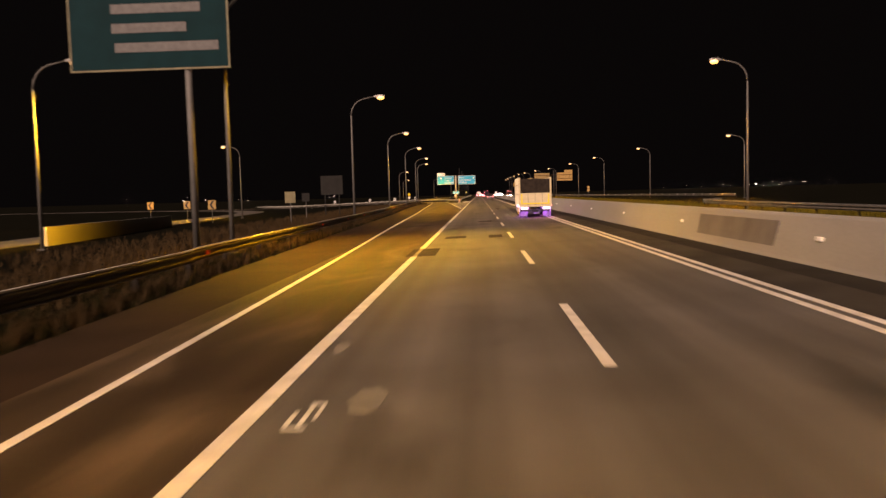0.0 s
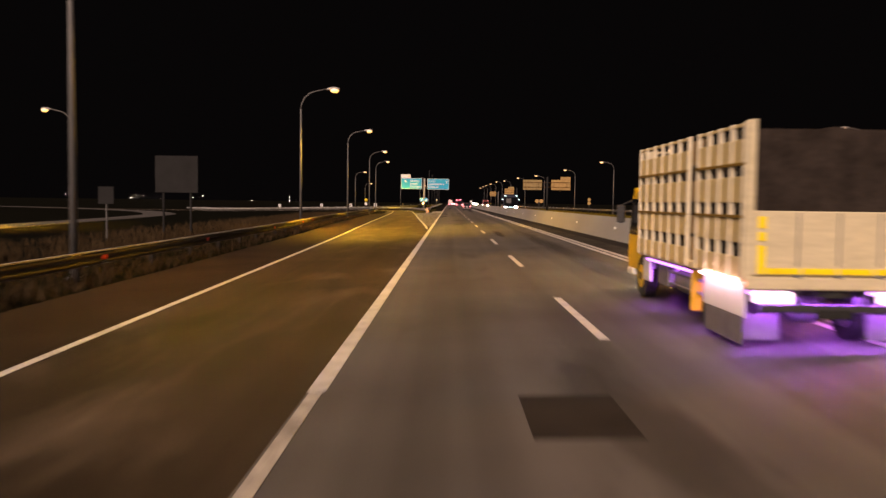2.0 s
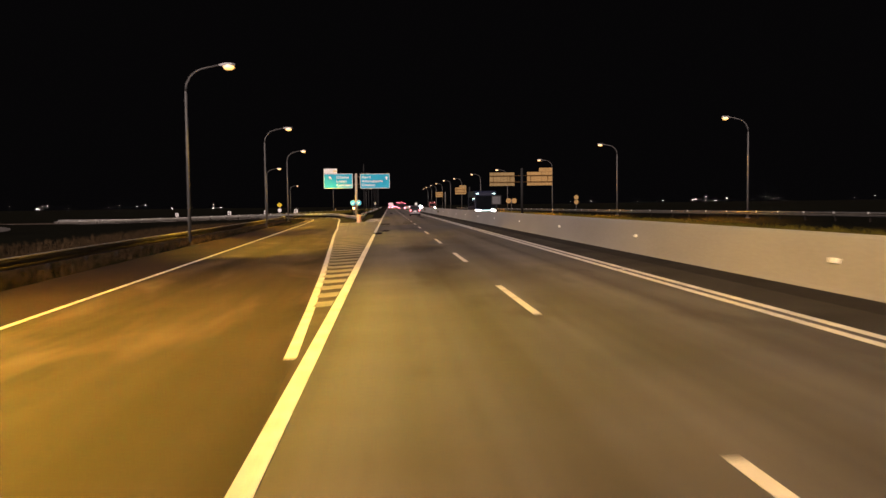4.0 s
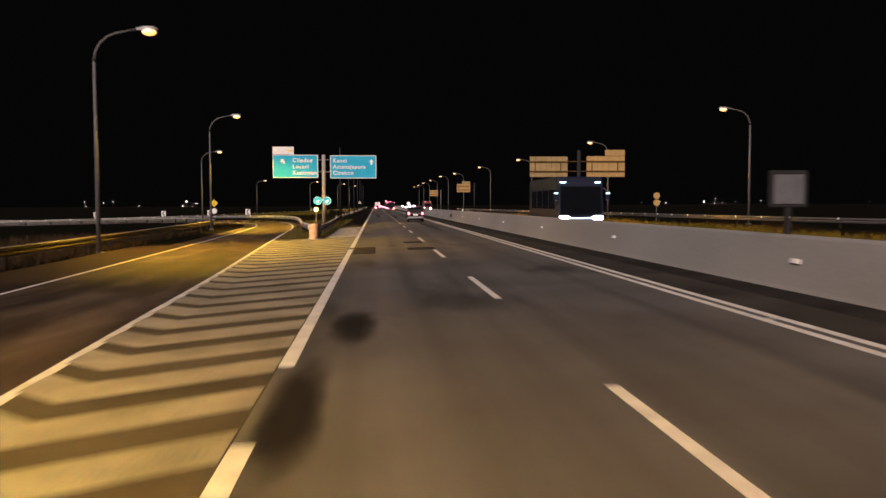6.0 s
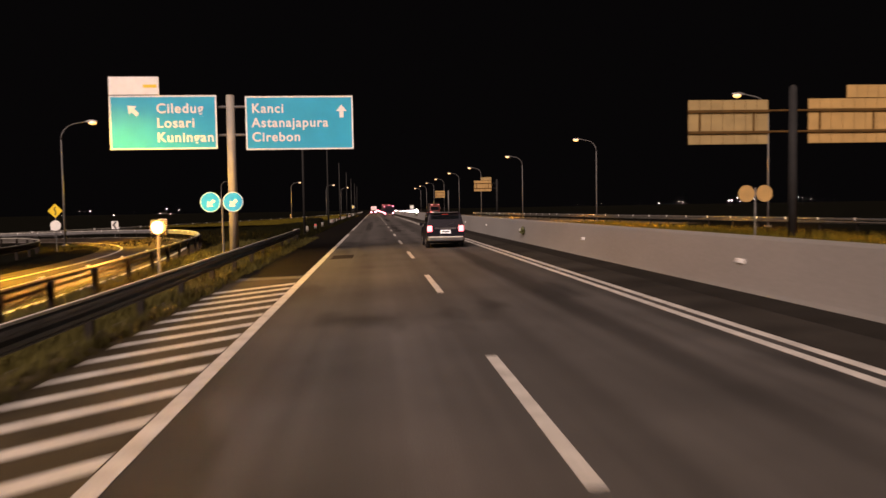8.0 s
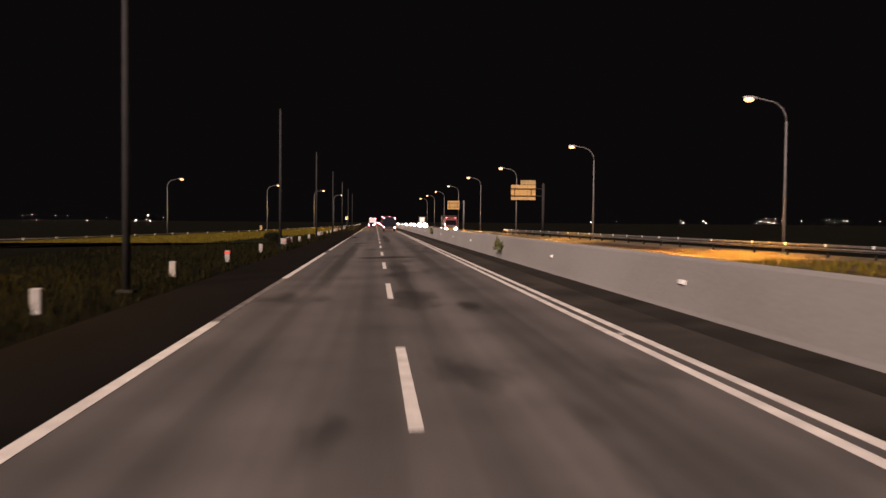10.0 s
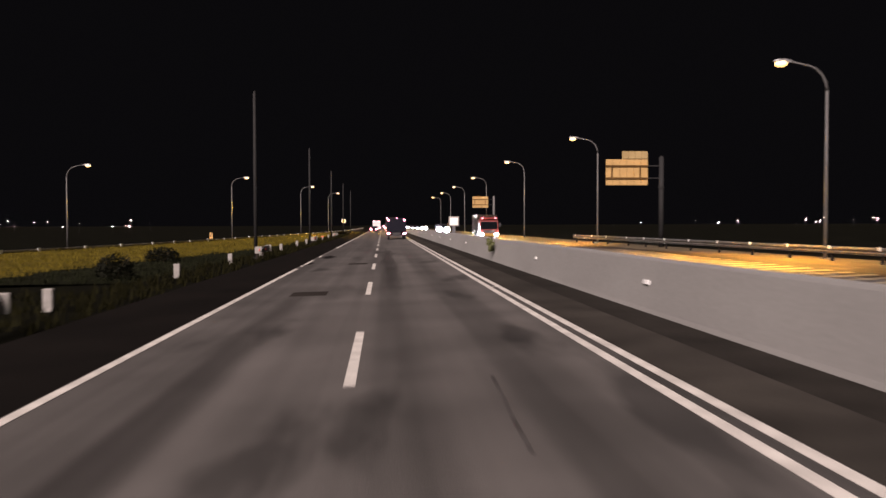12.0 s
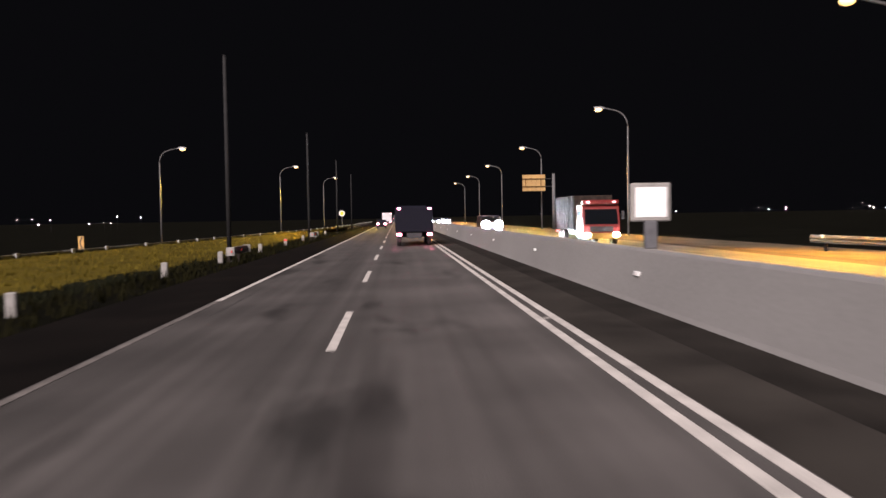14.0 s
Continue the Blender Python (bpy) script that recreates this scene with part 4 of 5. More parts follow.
for z in (5.84, 6.875):
    tube(bm, [(-1.1, 0.14, z), (0.2, 0.14, z)], 0.06, 8)
part("crossbar", bm, DARKPOLE, late)
rear_panel(-4.75, -1.1, 5.24, 7.45, late)
rear_panel(-3.35, -1.1, 7.48, 8.14, late, DULLBACK)
far_sign = thing("direction_sign", (22.3, 460.0, 0), "direction panel seen from behind on a cantilever pole", "road sign")
part("pole", tube(bmesh.new(), [(0, 0, -0.06), (0, 0, 7.5)], [0.22, 0.2], 16), POLE, far_sign, smooth=True)
bm = bmesh.new()
for z in (5.8, 6.83):
    tube(bm, [(-1.12, 0.14, z), (0.2, 0.14, z)], 0.06, 8)
part("crossbar", bm, DARKPOLE, far_sign)
rear_panel(-4.2, -1.1, 5.2, 7.4, far_sign)

# green sign at the start, over the verge, in colours dimmed as unlit
near_sign = thing("direction_sign", (-14.93, 37, 0), "large green direction sign on a steel post, dimmed as unlit", "road sign")
part("post", tube(bmesh.new(), [(1.75, 0.15, -0.06), (1.75, 0.15, 9.5)], 0.14, 12), POLE, near_sign, smooth=True)
part("crossbar", tube(bmesh.new(), [(-2.8, 0.14, 9.3), (3.0, 0.14, 9.3)], 0.06, 8), POLE, near_sign)
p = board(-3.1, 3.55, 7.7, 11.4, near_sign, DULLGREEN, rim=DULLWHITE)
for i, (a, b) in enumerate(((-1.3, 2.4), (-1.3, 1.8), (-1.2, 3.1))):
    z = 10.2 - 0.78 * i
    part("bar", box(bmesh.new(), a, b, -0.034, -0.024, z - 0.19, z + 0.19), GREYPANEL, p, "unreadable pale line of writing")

# blue round signs in front of the gantry pole
rounds = thing("round_sign", (-8.05, 238.4, 0), "two round blue arrow signs on one post", "road sign")
part("post", tube(bmesh.new(), [(0, 0.05, -0.06), (0, 0.05, 2.7)], 0.045, 8), POLE, rounds)
for x in (-0.48, 0.48):
    d = part("panel", disc(bmesh.new(), (x, -0.03, 2.56), 0.44, 0.03, 26), BLUE, rounds)
    bm = bmesh.new()
    ring = [[bm.verts.new((x + r * math.cos(a), -0.04, 2.56 + r * math.sin(a))) for a in (2 * math.pi * k / 26 for k in range(26))] for r in (0.405, 0.43)]
    for k in range(26):
        bm.faces.new((ring[0][k], ring[0][(k + 1) % 26], ring[1][(k + 1) % 26], ring[1][k]))
    part("border", bm, WHITE, d)
    arrow(x, 2.50, 0.42, 2.3, d)
rb = thing("round_sign", (18.95, 244.5, 0), "pair of round signs seen from behind", "road sign")
part("post", tube(bmesh.new(), [(0, 0.05, -0.06), (0, 0.05, 2.75)], 0.05, 8), POLE, rb)
for x in (-0.5, 0.5):
    part("panel", disc(bmesh.new(), (x, 0, 2.42), 0.45, 0.03, 24), SIGNBACK, rb)
rb2 = thing("round_sign", (31.3, 247.8, 0), "two round signs stacked on one post, seen from behind", "road sign")
part("post", tube(bmesh.new(), [(0, 0.05, -0.06), (0, 0.05, 3.3)], 0.05, 8), POLE, rb2)
for z in (2.06, 2.91):
    part("panel", disc(bmesh.new(), (0, 0, z), 0.4, 0.03, 24), SIGNBACK, rb2)

# amber beacon at the nose
beacon = thing("warning_beacon", (-7.9, 227.3, 0), "amber warning light on a short post, lit", "warning light")
part("post", tube(bmesh.new(), [(0, 0, -0.06), (0, 0, 1.5)], 0.05, 8), POLE, beacon)
part("lamp", disc(bmesh.new(), (0, -0.08, 1.70), 0.19, 0.12, 20), AMBER, beacon, "glowing amber lens")
part("housing", box(bmesh.new(), -0.24, 0.24, 0.045, 0.2, 1.48, 1.94, 0.03), BLACK, beacon)
bl = bpy.data.lights.new("beacon_glow", "POINT")
bl.energy, bl.color, bl.shadow_soft_size = 260, (1, 0.42, 0.08), 0.2
new("beacon_glow", bl).location = (-7.9, 226.2, 2.1 + lift(-7.9))

# yellow diamond over a white plate on the ramp
dia = thing("warning_sign", (-23.6, 261, 0), "yellow diamond warning sign above a white round plate", "road sign")
part("post", tube(bmesh.new(), [(0, 0.05, -0.06), (0, 0.05, 3.2)], 0.045, 8), POLE, dia)
bm = bmesh.new()
box(bm, -0.36, 0.36, -0.02, 0.01, -0.36, 0.36, 0.02)
bmesh.ops.rotate(bm, verts=bm.verts, cent=(0, 0, 0), matrix=Matrix.Rotation(radians(45), 3, "Y"))
bmesh.ops.translate(bm, verts=bm.verts, vec=(0, 0, 2.78))
d = part("panel", bm, YELLOWSIGN, dia)
bm = bmesh.new()
tube(bm, [(0.0, -0.03, 2.5), (0.05, -0.03, 2.75), (-0.07, -0.03, 2.9), (0.03, -0.03, 3.05)], 0.035, 6)
part("symbol", bm, BLACK, d, "black curve symbol")
part("plate", disc(bmesh.new(), (0, -0.02, 1.76), 0.36, 0.03, 24), WHITE, dia)


def chevron_board(x, y, z, w, h, face, mark, turn, label):
    c = thing("chevron_sign", (x, y, 0), label, "chevron sign", "chevron signs", turn=turn)
    part("post", tube(bmesh.new(), [(0, 0.05, -0.06), (0, 0.05, z)], 0.04, 8), POLE, c)
    p = part("panel", box(bmesh.new(), -w / 2, w / 2, -0.02, 0.02, z - h / 2, z + h / 2, 0.01), face, c)
    bm = bmesh.new()
    a = [(w * 0.30, h * 0.45), (w * 0.02, h * 0.45), (-w * 0.34, 0), (w * 0.02, -h * 0.45), (w * 0.30, -h * 0.45), (-w * 0.06, 0)]
    f = [bm.verts.new((u, -0.030, z + v)) for u, v in a]
    g = [bm.verts.new((u, -0.022, z + v)) for u, v in a]
    bm.faces.new((f[0], f[1], f[2], f[5]))
    bm.faces.new((f[5], f[2], f[3], f[4]))
    for k in range(6):
        bm.faces.new((f[k], f[(k + 1) % 6], g[(k + 1) % 6], g[k]))
    part("chevron", bm, mark, p)


for x, y, z in ((-55.9, 136, 2.75), (-46.9, 128.3, 2.5), (-36.5, 109, 2.3)):
    chevron_board(x, y, z, 1.0, 1.2, AGEDYELLOW, BLACK, 10, "faded orange and black chevron board on a post")
for x, y, z in ((-57.7, 317.9, 1.5), (-43, 311.6, 1.45), (-32.6, 302.9, 1.35), (-23.9, 290.9, 1.4)):
    chevron_board(x, y, z, 0.8, 0.95, WHITE, BLACK, 5, "white and black chevron board on a post")
chevron_board(-23.0, 414.8, 1.0, 0.42, 1.0, AGEDYELLOW, BLACK, 0, "narrow pale and black marker board")

# Boards coloured dark to look unlit.
for x, y, z, w, h, face, label in ((-19.95, 82.9, 2.56, 1.05, 1.1, DULLWHITE, "plain white board on a post in the verge, dimmed as unlit"), (-22.2, 100.5, 2.6, 0.9, 1.0, DIMBACK, "board on a post in the verge, darkened as unlit")):
    s = thing("board_sign", (x, y, 0), label, "road sign")
    part("post", tube(bmesh.new(), [(0, 0.06, -0.06), (0, 0.06, z)], 0.05, 8), POLE, s)
    part("panel", box(bmesh.new(), -w / 2, w / 2, -0.02, 0.02, z - h / 2, z + h / 2, 0.01), face, s)
s = thing("board_sign", (-20.1, 106.5, 0), "large sign seen from behind, darkened as unlit", "road sign")
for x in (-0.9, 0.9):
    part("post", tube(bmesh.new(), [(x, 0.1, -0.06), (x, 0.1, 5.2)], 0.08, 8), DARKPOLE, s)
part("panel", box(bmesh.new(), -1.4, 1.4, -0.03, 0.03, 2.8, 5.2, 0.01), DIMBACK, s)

# square signs on the median
for y in (169.3, 368.2):
    s = thing("median_sign", (6.27, y, 1.12), "square white sign with a grey frame on the barrier" if y > 300 else "square dull grey sign with a dark frame on the barrier", "road sign", "median signs")
    w = 0.13 if y > 300 else 0.06
    part("post", box(bmesh.new(), -w, w, -0.06, 0.06, 0.0, 0.58, 0.02), GREYPANEL if y > 300 else DIMBACK, s)
    part("frame", box(bmesh.new(), -0.42, 0.42, -0.04, 0.05, 0.56, 1.36, 0.03), WHITEPOST if y > 300 else DIMBACK, s)
    part("panel", box(bmesh.new(), -0.33, 0.33, -0.055, -0.042, 0.65, 1.27, 0.005), WHITE if y > 300 else GREYPANEL, s)

rr = thing("round_sign", (-9.3, 506.4, 0), "round white reflective sign on a post", "road sign")
part("post", tube(bmesh.new(), [(0, 0.05, -0.06), (0, 0.05, 3.5)], 0.05, 8), POLE, rr)
part("panel", disc(bmesh.new(), (0, -0.02, 3.1), 0.55, 0.03, 26), WHITE, rr)
part("centre", disc(bmesh.new(), (0, -0.03, 3.1), 0.36, 0.008, 22), YELLOWSIGN, rr)

# concrete wall of a ramp on the left
bm = bmesh.new()
sweep(bm, [(-30.6, 57), (-33.5, 75), (-37.5, 97)], [(-0.2, -0.06), (0.2, -0.06), (0.14, 1.25), (-0.14, 1.25)])
solid("ramp_wall", bm, CONCRETE, "low concrete wall beside a side road", "wall", kind="structure")

SIDE = smooth_path([(-26, -75), (-31, 5), (-36, 60), (-40, 85), (-44, 110), (-50, 150), (-58, 200), (-70, 245), (-95, 290), (-150, 340), (-260, 390)], 8)
bm = bmesh.new()
sweep(bm, SIDE, [(-4.6, -0.05), (2.6, -0.05), (2.6, 0.0), (-4.6, 0.0)])
solid("side_road", bm, ASPHALT, "asphalt side road behind the low wall", "road", kind="structure")

# marker posts along the left verge
def marker_post(x, y, red):
    s = thing("marker_post", (x, y, -0.06), "short white concrete marker post with a red band" if red else "short white concrete marker post in the grass", "marker post", "marker posts")
    bm = bmesh.new()
    box(bm, -0.125, 0.125, -0.10, 0.10, 0, 0.62, 0.025)
    part("body", bm, WHITEPOST, s)
    if red:
        part("band", box(bmesh.new(), -0.13, 0.13, -0.105, 0.105, 0.44, 0.58), REDPAINT, s)


for y, red in ((271.8, False), (284.4, False), (296.0, True), (308.5, False), (323.6, False), (336.7, False), (348.6, False), (360.2, True), (371.6, False), (384.4, False), (394.6, False), (407.0, False), (419.5, True), (432, False), (444.5, False), (457, False)):
    marker_post(-8.2, y, red)


# ---- weeds, shrubs and grass ----
def shrub(x, y, z, r, h, seed, count, label):
    rnd = random.Random(seed)
    s = thing("shrub", (x, y, z), label, "shrub", "roadside shrubs")
    bm = bmesh.new()
    for k in range(7):
        a = rnd.uniform(0, 6.28)
        tube(bm, [(0, 0, -0.02), (r * 0.4 * math.cos(a), r * 0.4 * math.sin(a), h * 0.5), (r * 0.8 * math.cos(a), r * 0.8 * math.sin(a), h * rnd.uniform(0.7, 1.0))], [0.02, 0.012, 0.005], 5)
    part("stems", bm, STEM, s)
    bm = bmesh.new()
    for k in range(count):
        a, q = rnd.uniform(0, 6.28), r * rnd.random() ** 0.5
        c = Vector((q * math.cos(a), q * math.sin(a), h * (0.15 + 0.85 * rnd.random() * (1 - 0.5 * (q / r) ** 2))))
        d = Vector((rnd.uniform(-1, 1), rnd.uniform(-1, 1), rnd.uniform(-0.3, 1))).normalized()
        e = d.cross(Vector((rnd.uniform(-1, 1), rnd.uniform(-1, 1), 0.3))).normalized()
        l, w = rnd.uniform(0.08, 0.17), rnd.uniform(0.03, 0.06)
        v = [bm.verts.new(c + u) for u in (Vector(), d * l * 0.5 + e * w, d * l, d * l * 0.5 - e * w)]
        bm.faces.new(v)
    part("leaves", bm, DARKLEAF, s)




def wall_weed(y, z0, seed, size, sprigs, label):
    """A straggly weed: bent stems that fan out of one crack and hang, with narrow leaves along them."""
    rn = random.Random(seed)
    s = thing("weed", (5.96, y, z0), label, "weed", "weeds on the barrier")
    stems, leaves = bmesh.new(), bmesh.new()
    for k in range(sprigs):
        a = rn.uniform(-1.35, 1.35)
        l = size * rn.uniform(0.45, 1.1)
        out = -rn.uniform(0.05, 0.30) * size
        p = [Vector((0, 0, 0)), Vector((out * 0.6, l * 0.5 * math.sin(a), l * 0.55 * math.cos(a))), Vector((out, l * math.sin(a), l * (0.8 * math.cos(a) - rn.uniform(0.05, 0.35))))]
        tube(stems, [tuple(q) for q in p], [0.010, 0.007, 0.003], 5)
        for j in range(rn.randint(22, 36)):
            f = rn.uniform(0.12, 1.0)
            c = p[0].lerp(p[1], f * 2) if f < 0.5 else p[1].lerp(p[2], f * 2 - 1)
            d = Vector((rn.uniform(-1, 0.3), rn.uniform(-1, 1), rn.uniform(-0.7, 0.9))).normalized()
            e = d.cross(Vector((rn.uniform(-1, 1), rn.uniform(-1, 1), 0.3))).normalized()
            ll, ww = rn.uniform(0.06, 0.15), rn.uniform(0.014, 0.034)
            leaves.faces.new([leaves.verts.new(c + u) for u in (Vector(), d * ll * 0.45 + e * ww, d * ll, d * ll * 0.45 - e * ww)])
    part("stems", stems, STEM, s)
    part("leaves", leaves, LEAF, s)


wall_weed(292.9, 0.38, 3, 1.05, 44, "leafy green weed rooted in a crack of the barrier")
wall_weed(342.2, 0.50, 5, 1.05, 40, "leafy green weed rooted in a crack of the barrier")
wall_weed(242.4, 0.42, 7, 0.55, 16, "leafy green weed rooted in a crack of the barrier")
shrub(-10.5, 336.0, -0.06, 0.75, 1.15, 9, 1100, "low shrub in the grass verge, darkened as unlit")
shrub(-13.0, 352.5, -0.02, 1.0, 1.0, 11, 1400, "broad shrub in the grass verge, darkened as unlit")


rnd = random.Random(21)
bm = bmesh.new()


def tuft(x, y, h, z=-0.06):
    for k in range(4):
        a = rnd.uniform(0, 6.28)
        d = Vector((math.cos(a), math.sin(a), 0))
        e = Vector((-d.y, d.x, 0)) * rnd.uniform(0.012, 0.03)
        lean = rnd.uniform(0.1, 0.5) * h
        o = Vector((x + rnd.uniform(-0.1, 0.1), y + rnd.uniform(-0.1, 0.1), z))
        bm.faces.new([bm.verts.new(o + e), bm.verts.new(o - e), bm.verts.new(o + d * lean + Vector((0, 0, h)))])


for k in range(17000):
    y = rnd.uniform(226, 470)
    x = rnd.uniform(-6.5, -16) if rnd.random() < 0.75 else rnd.uniform(-16, -24)
    if (y < 262 and x < -9.5) or (y > 330 and x < -9.4):
        continue
    tuft(x, y, rnd.uniform(0.12, 0.42))
for k in range(9000):
    y = rnd.uniform(-5, 225)
    x0, x1 = curve_at(RAIL_LINE, y) - 0.6, curve_at(RAIL_LINE, y) + 0.95
    if x1 - x0 < 0.2:
        continue
    tuft(rnd.uniform(x0 - 1.5, x1), y, rnd.uniform(0.10, 0.35))
solid("verge_grass", bm, BLADES, "rough tufts of verge grass, darkened as unlit", "grass", kind="stuff")
bm = bmesh.new()
for k in range(8000):
    y = rnd.uniform(205, 262)
    tuft(rnd.uniform(-8.6 - (y - 206) * 0.06, -5.65), y, rnd.uniform(0.12, 0.32))
solid("nose_grass", bm, NOSEGRASS, "green-brown grass between the rails behind the gore", "grass", kind="stuff")


bm = bmesh.new()
for k in range(22000):
    y = rnd.uniform(334, 520)
    x = rnd.uniform(-36, -9.2)
    if jx(y) + 0.5 < x < curve_at(LIT_EDGE, y) + rnd.uniform(-0.9, 0.9):
        tuft(x, y, rnd.uniform(0.08, 0.26), bank_rise(x, y) - 0.02)
for k in range(9000):
    y = rnd.uniform(20, 292)
    tuft(rnd.uniform(18.2, 25.0), y, rnd.uniform(0.15, 0.5), -0.05)
dry = bm
bm = bmesh.new()
for k in range(9000):
    y = rnd.uniform(334, 430)
    x = rnd.uniform(-18, -9.2)
    if max(jx(y) + 0.5, curve_at(LIT_EDGE, y) + rnd.uniform(-0.9, 0.9)) < x:
        tuft(x, y, rnd.uniform(0.08, 0.24), bank_rise(x, y) - 0.02)
solid("green_grass", bm, VERGEBLADES, "green grass tufts at the bank's foot, darkened as unlit", "grass", kind="stuff")
bm = bmesh.new()
for k in range(16000):
    y = rnd.uniform(0, 222)
    tuft(curve_at(RAIL_LINE, y) - rnd.triangular(0.3, 16, 1.5), y, rnd.uniform(0.15, 0.55))
for k in range(5000):
    y = rnd.uniform(0, 222)
    tuft(curve_at(RAIL_LINE, y) + rnd.uniform(-0.2, 0.75), y, rnd.uniform(0.12, 0.45))
solid("scrub_grass", bm, SCRUB, "dry brown scrub behind the long guard rail", "grass", kind="stuff")
bm = dry
solid("lamplit_grass", bm, LITBLADES, "grass tufts on the verges, tinted yellow as lamplit", "grass", kind="stuff")


# ---- vehicles ----
def wheel(parent, x, y, r, w, metal=None):
    t = part("wheel", tube(bmesh.new(), [(x - w / 2, y, r), (x - w * 0.42, y, r), (x + w * 0.42, y, r), (x + w / 2, y, r)], [r * 0.9, r, r, r * 0.9], 22), RUBBER, parent)
    bm = bmesh.new()
    tube(bm, [(x - w / 2 - 0.012, y, r), (x + w / 2 + 0.012, y, r)], r * 0.55, 16)
    part("rim", bm, metal or STEEL, t)
    bm = bmesh.new()
    tube(bm, [(x - w / 2 - 0.03, y, r), (x + w / 2 + 0.03, y, r)], r * 0.2, 10)
    part("hub", bm, CHASSIS, t)


def slat_truck(at):
    t = thing("cargo_truck", at, "yellow truck with cream slatted cargo sides and purple underlight", "truck")
    w = 1.18
    L = 5.7
    # cargo bed
    part("bed", box(bmesh.new(), -w, w, 0, L, 0.88, 1.0, 0.015), CREAM, t)
    # each side: a rear and a front panel of boards and stakes, and recessed boards between
    for s in (-1, 1):
        for b0, b1, n in ((0.0, 2.02, 5), (2.42, L, 7)):
            for k in range(n):
                y = b0 + 0.05 + (b1 - b0 - 0.1) * k / (n - 1)
                part("stake", box(bmesh.new(), s * w - 0.032, s * w + 0.032, y - 0.036, y + 0.036, 0.90, 2.93, 0.012), STAKEPAINT, t)
            for z0, z1 in ((0.92, 1.20), (1.38, 1.70), (1.90, 2.24), (2.41, 2.72), (2.87, 2.92)):
                part("board", box(bmesh.new(), s * w - 0.013, s * w + 0.013, b0 + 0.01, b1 - 0.01, z0, z1, 0.01), BOARDPAINT, t)
            for z in (1.705, 2.38):
                part("strap", box(bmesh.new(), s * w - 0.036, s * w + 0.036, b0 + 0.02, b1 - 0.02, z, z + 0.035), BUMPER, t, "narrow dull strip")
        for z0, z1 in ((0.92, 1.36), (1.42, 1.70), (1.92, 2.24), (2.48, 2.86)):
            part("inner_board", box(bmesh.new(), s * (w - 0.07) - 0.012, s * (w - 0.07) + 0.012, 1.95, 2.5, z0, z1), TANBOARD, t)
    for z0, z1 in ((1.0, 1.5), (1.56, 2.06), (2.12, 2.9)):
        part("front_board", box(bmesh.new(), -w, w, L - 0.03, L + 0.03, z0, z1, 0.01), CREAM, t)
    # tailgate
    gate = part("tailgate", box(bmesh.new(), -w + 0.06, w - 0.06, -0.05, 0.0, 0.98, 1.80, 0.012), CREAM, t, "cream steel tailgate")
    for x in (-0.98, 0.98):
        for z0, z1 in ((1.00, 1.36), (1.42, 1.53), (1.58, 1.73)):
            part("tape", box(bmesh.new(), x - 0.05, x + 0.05, -0.060, -0.052, z0, z1), TAPE, gate, "yellow reflective tape")
    for k in range(4):
        part("tape", box(bmesh.new(), -0.915 + 0.4625 * k, -0.485 + 0.4625 * k, -0.060, -0.052, 1.00, 1.075), TAPE, gate, "yellow reflective tape")
    for x in (-0.52, 0.0, 0.52):
        part("seam", box(bmesh.new(), x - 0.012, x + 0.012, -0.058, -0.052, 1.10, 1.78), MUDFLAP, gate)
        part("hinge", box(bmesh.new(), x - 0.05, x + 0.05, -0.085, -0.053, 0.95, 0.995, 0.008), STEEL, gate)
    part("sill", box(bmesh.new(), -w, w, -0.08, 0.05, 0.80, 0.96, 0.01), CREAM, t)
    for s in (-1, 1):
        part("corner_post", box(bmesh.new(), s * (w - 0.04) - 0.06, s * (w - 0.04) + 0.06, -0.07, 0.06, 0.9, 2.95, 0.015), CREAM, t)
    # load under a cover
    bm = bmesh.new()
    bmesh.ops.create_grid(bm, x_segments=14, y_segments=18, size=1)
    rn = random.Random(4)
    for v in bm.verts:
        v.co = Vector((v.co.x * (w - 0.30), L / 2 + v.co.y * (L / 2 - 0.04), 2.86 + rn.uniform(-0.025, 0.025) - 0.03 * abs(v.co.x)))
    rim = [e for e in bm.edges if e.is_boundary]
    ext = bmesh.ops.extrude_edge_only(bm, edges=rim)
    for v in (g for g in ext["geom"] if isinstance(g, bmesh.types.BMVert)):
        v.co.z = 1.02
    box(bm, -w + 0.09, w - 0.09, 0.005, 0.03, 1.72, 2.84)
    part("load_cover", bm, TARP, t, "dark tarpaulin over the load")
    # frame, lamps, wheels
    for x in (-0.42, 0.42):
        part("rail", box(bmesh.new(), x - 0.05, x + 0.05, 0.1, L + 1.7, 0.58, 0.80, 0.01), CHASSIS, t)
    part("rear_bar", box(bmesh.new(), -0.95, 0.95, 0.0, 0.08, 0.50, 0.60, 0.01), CHASSIS, t)
    for s in (-1, 1):
        part("tail_lamp", box(bmesh.new(), s * 0.80 - 0.25, s * 0.80 + 0.25, -0.05, 0.03, 0.62, 0.77, 0.015), PALELAMP, t, "lit rear lamp bar")
        part("side_marker", box(bmesh.new(), s * 1.20 - 0.04, s * 1.20 + 0.04, -0.07, -0.03, 0.86, 0.90), TAIL, t, "small red lamp")
        part("mud_flap", box(bmesh.new(), s * 0.86 - 0.28, s * 0.86 + 0.28, 0.30, 0.32, 0.10, 0.44), MUDFLAP, t, "pale rubber mud flap")
        part("side_flap", box(bmesh.new(), s * 1.135 - 0.008, s * 1.135 + 0.008, 0.10, 1.62, 0.06, 0.415), MUDFLAP, t, "pale rubber flap below the splash guard")
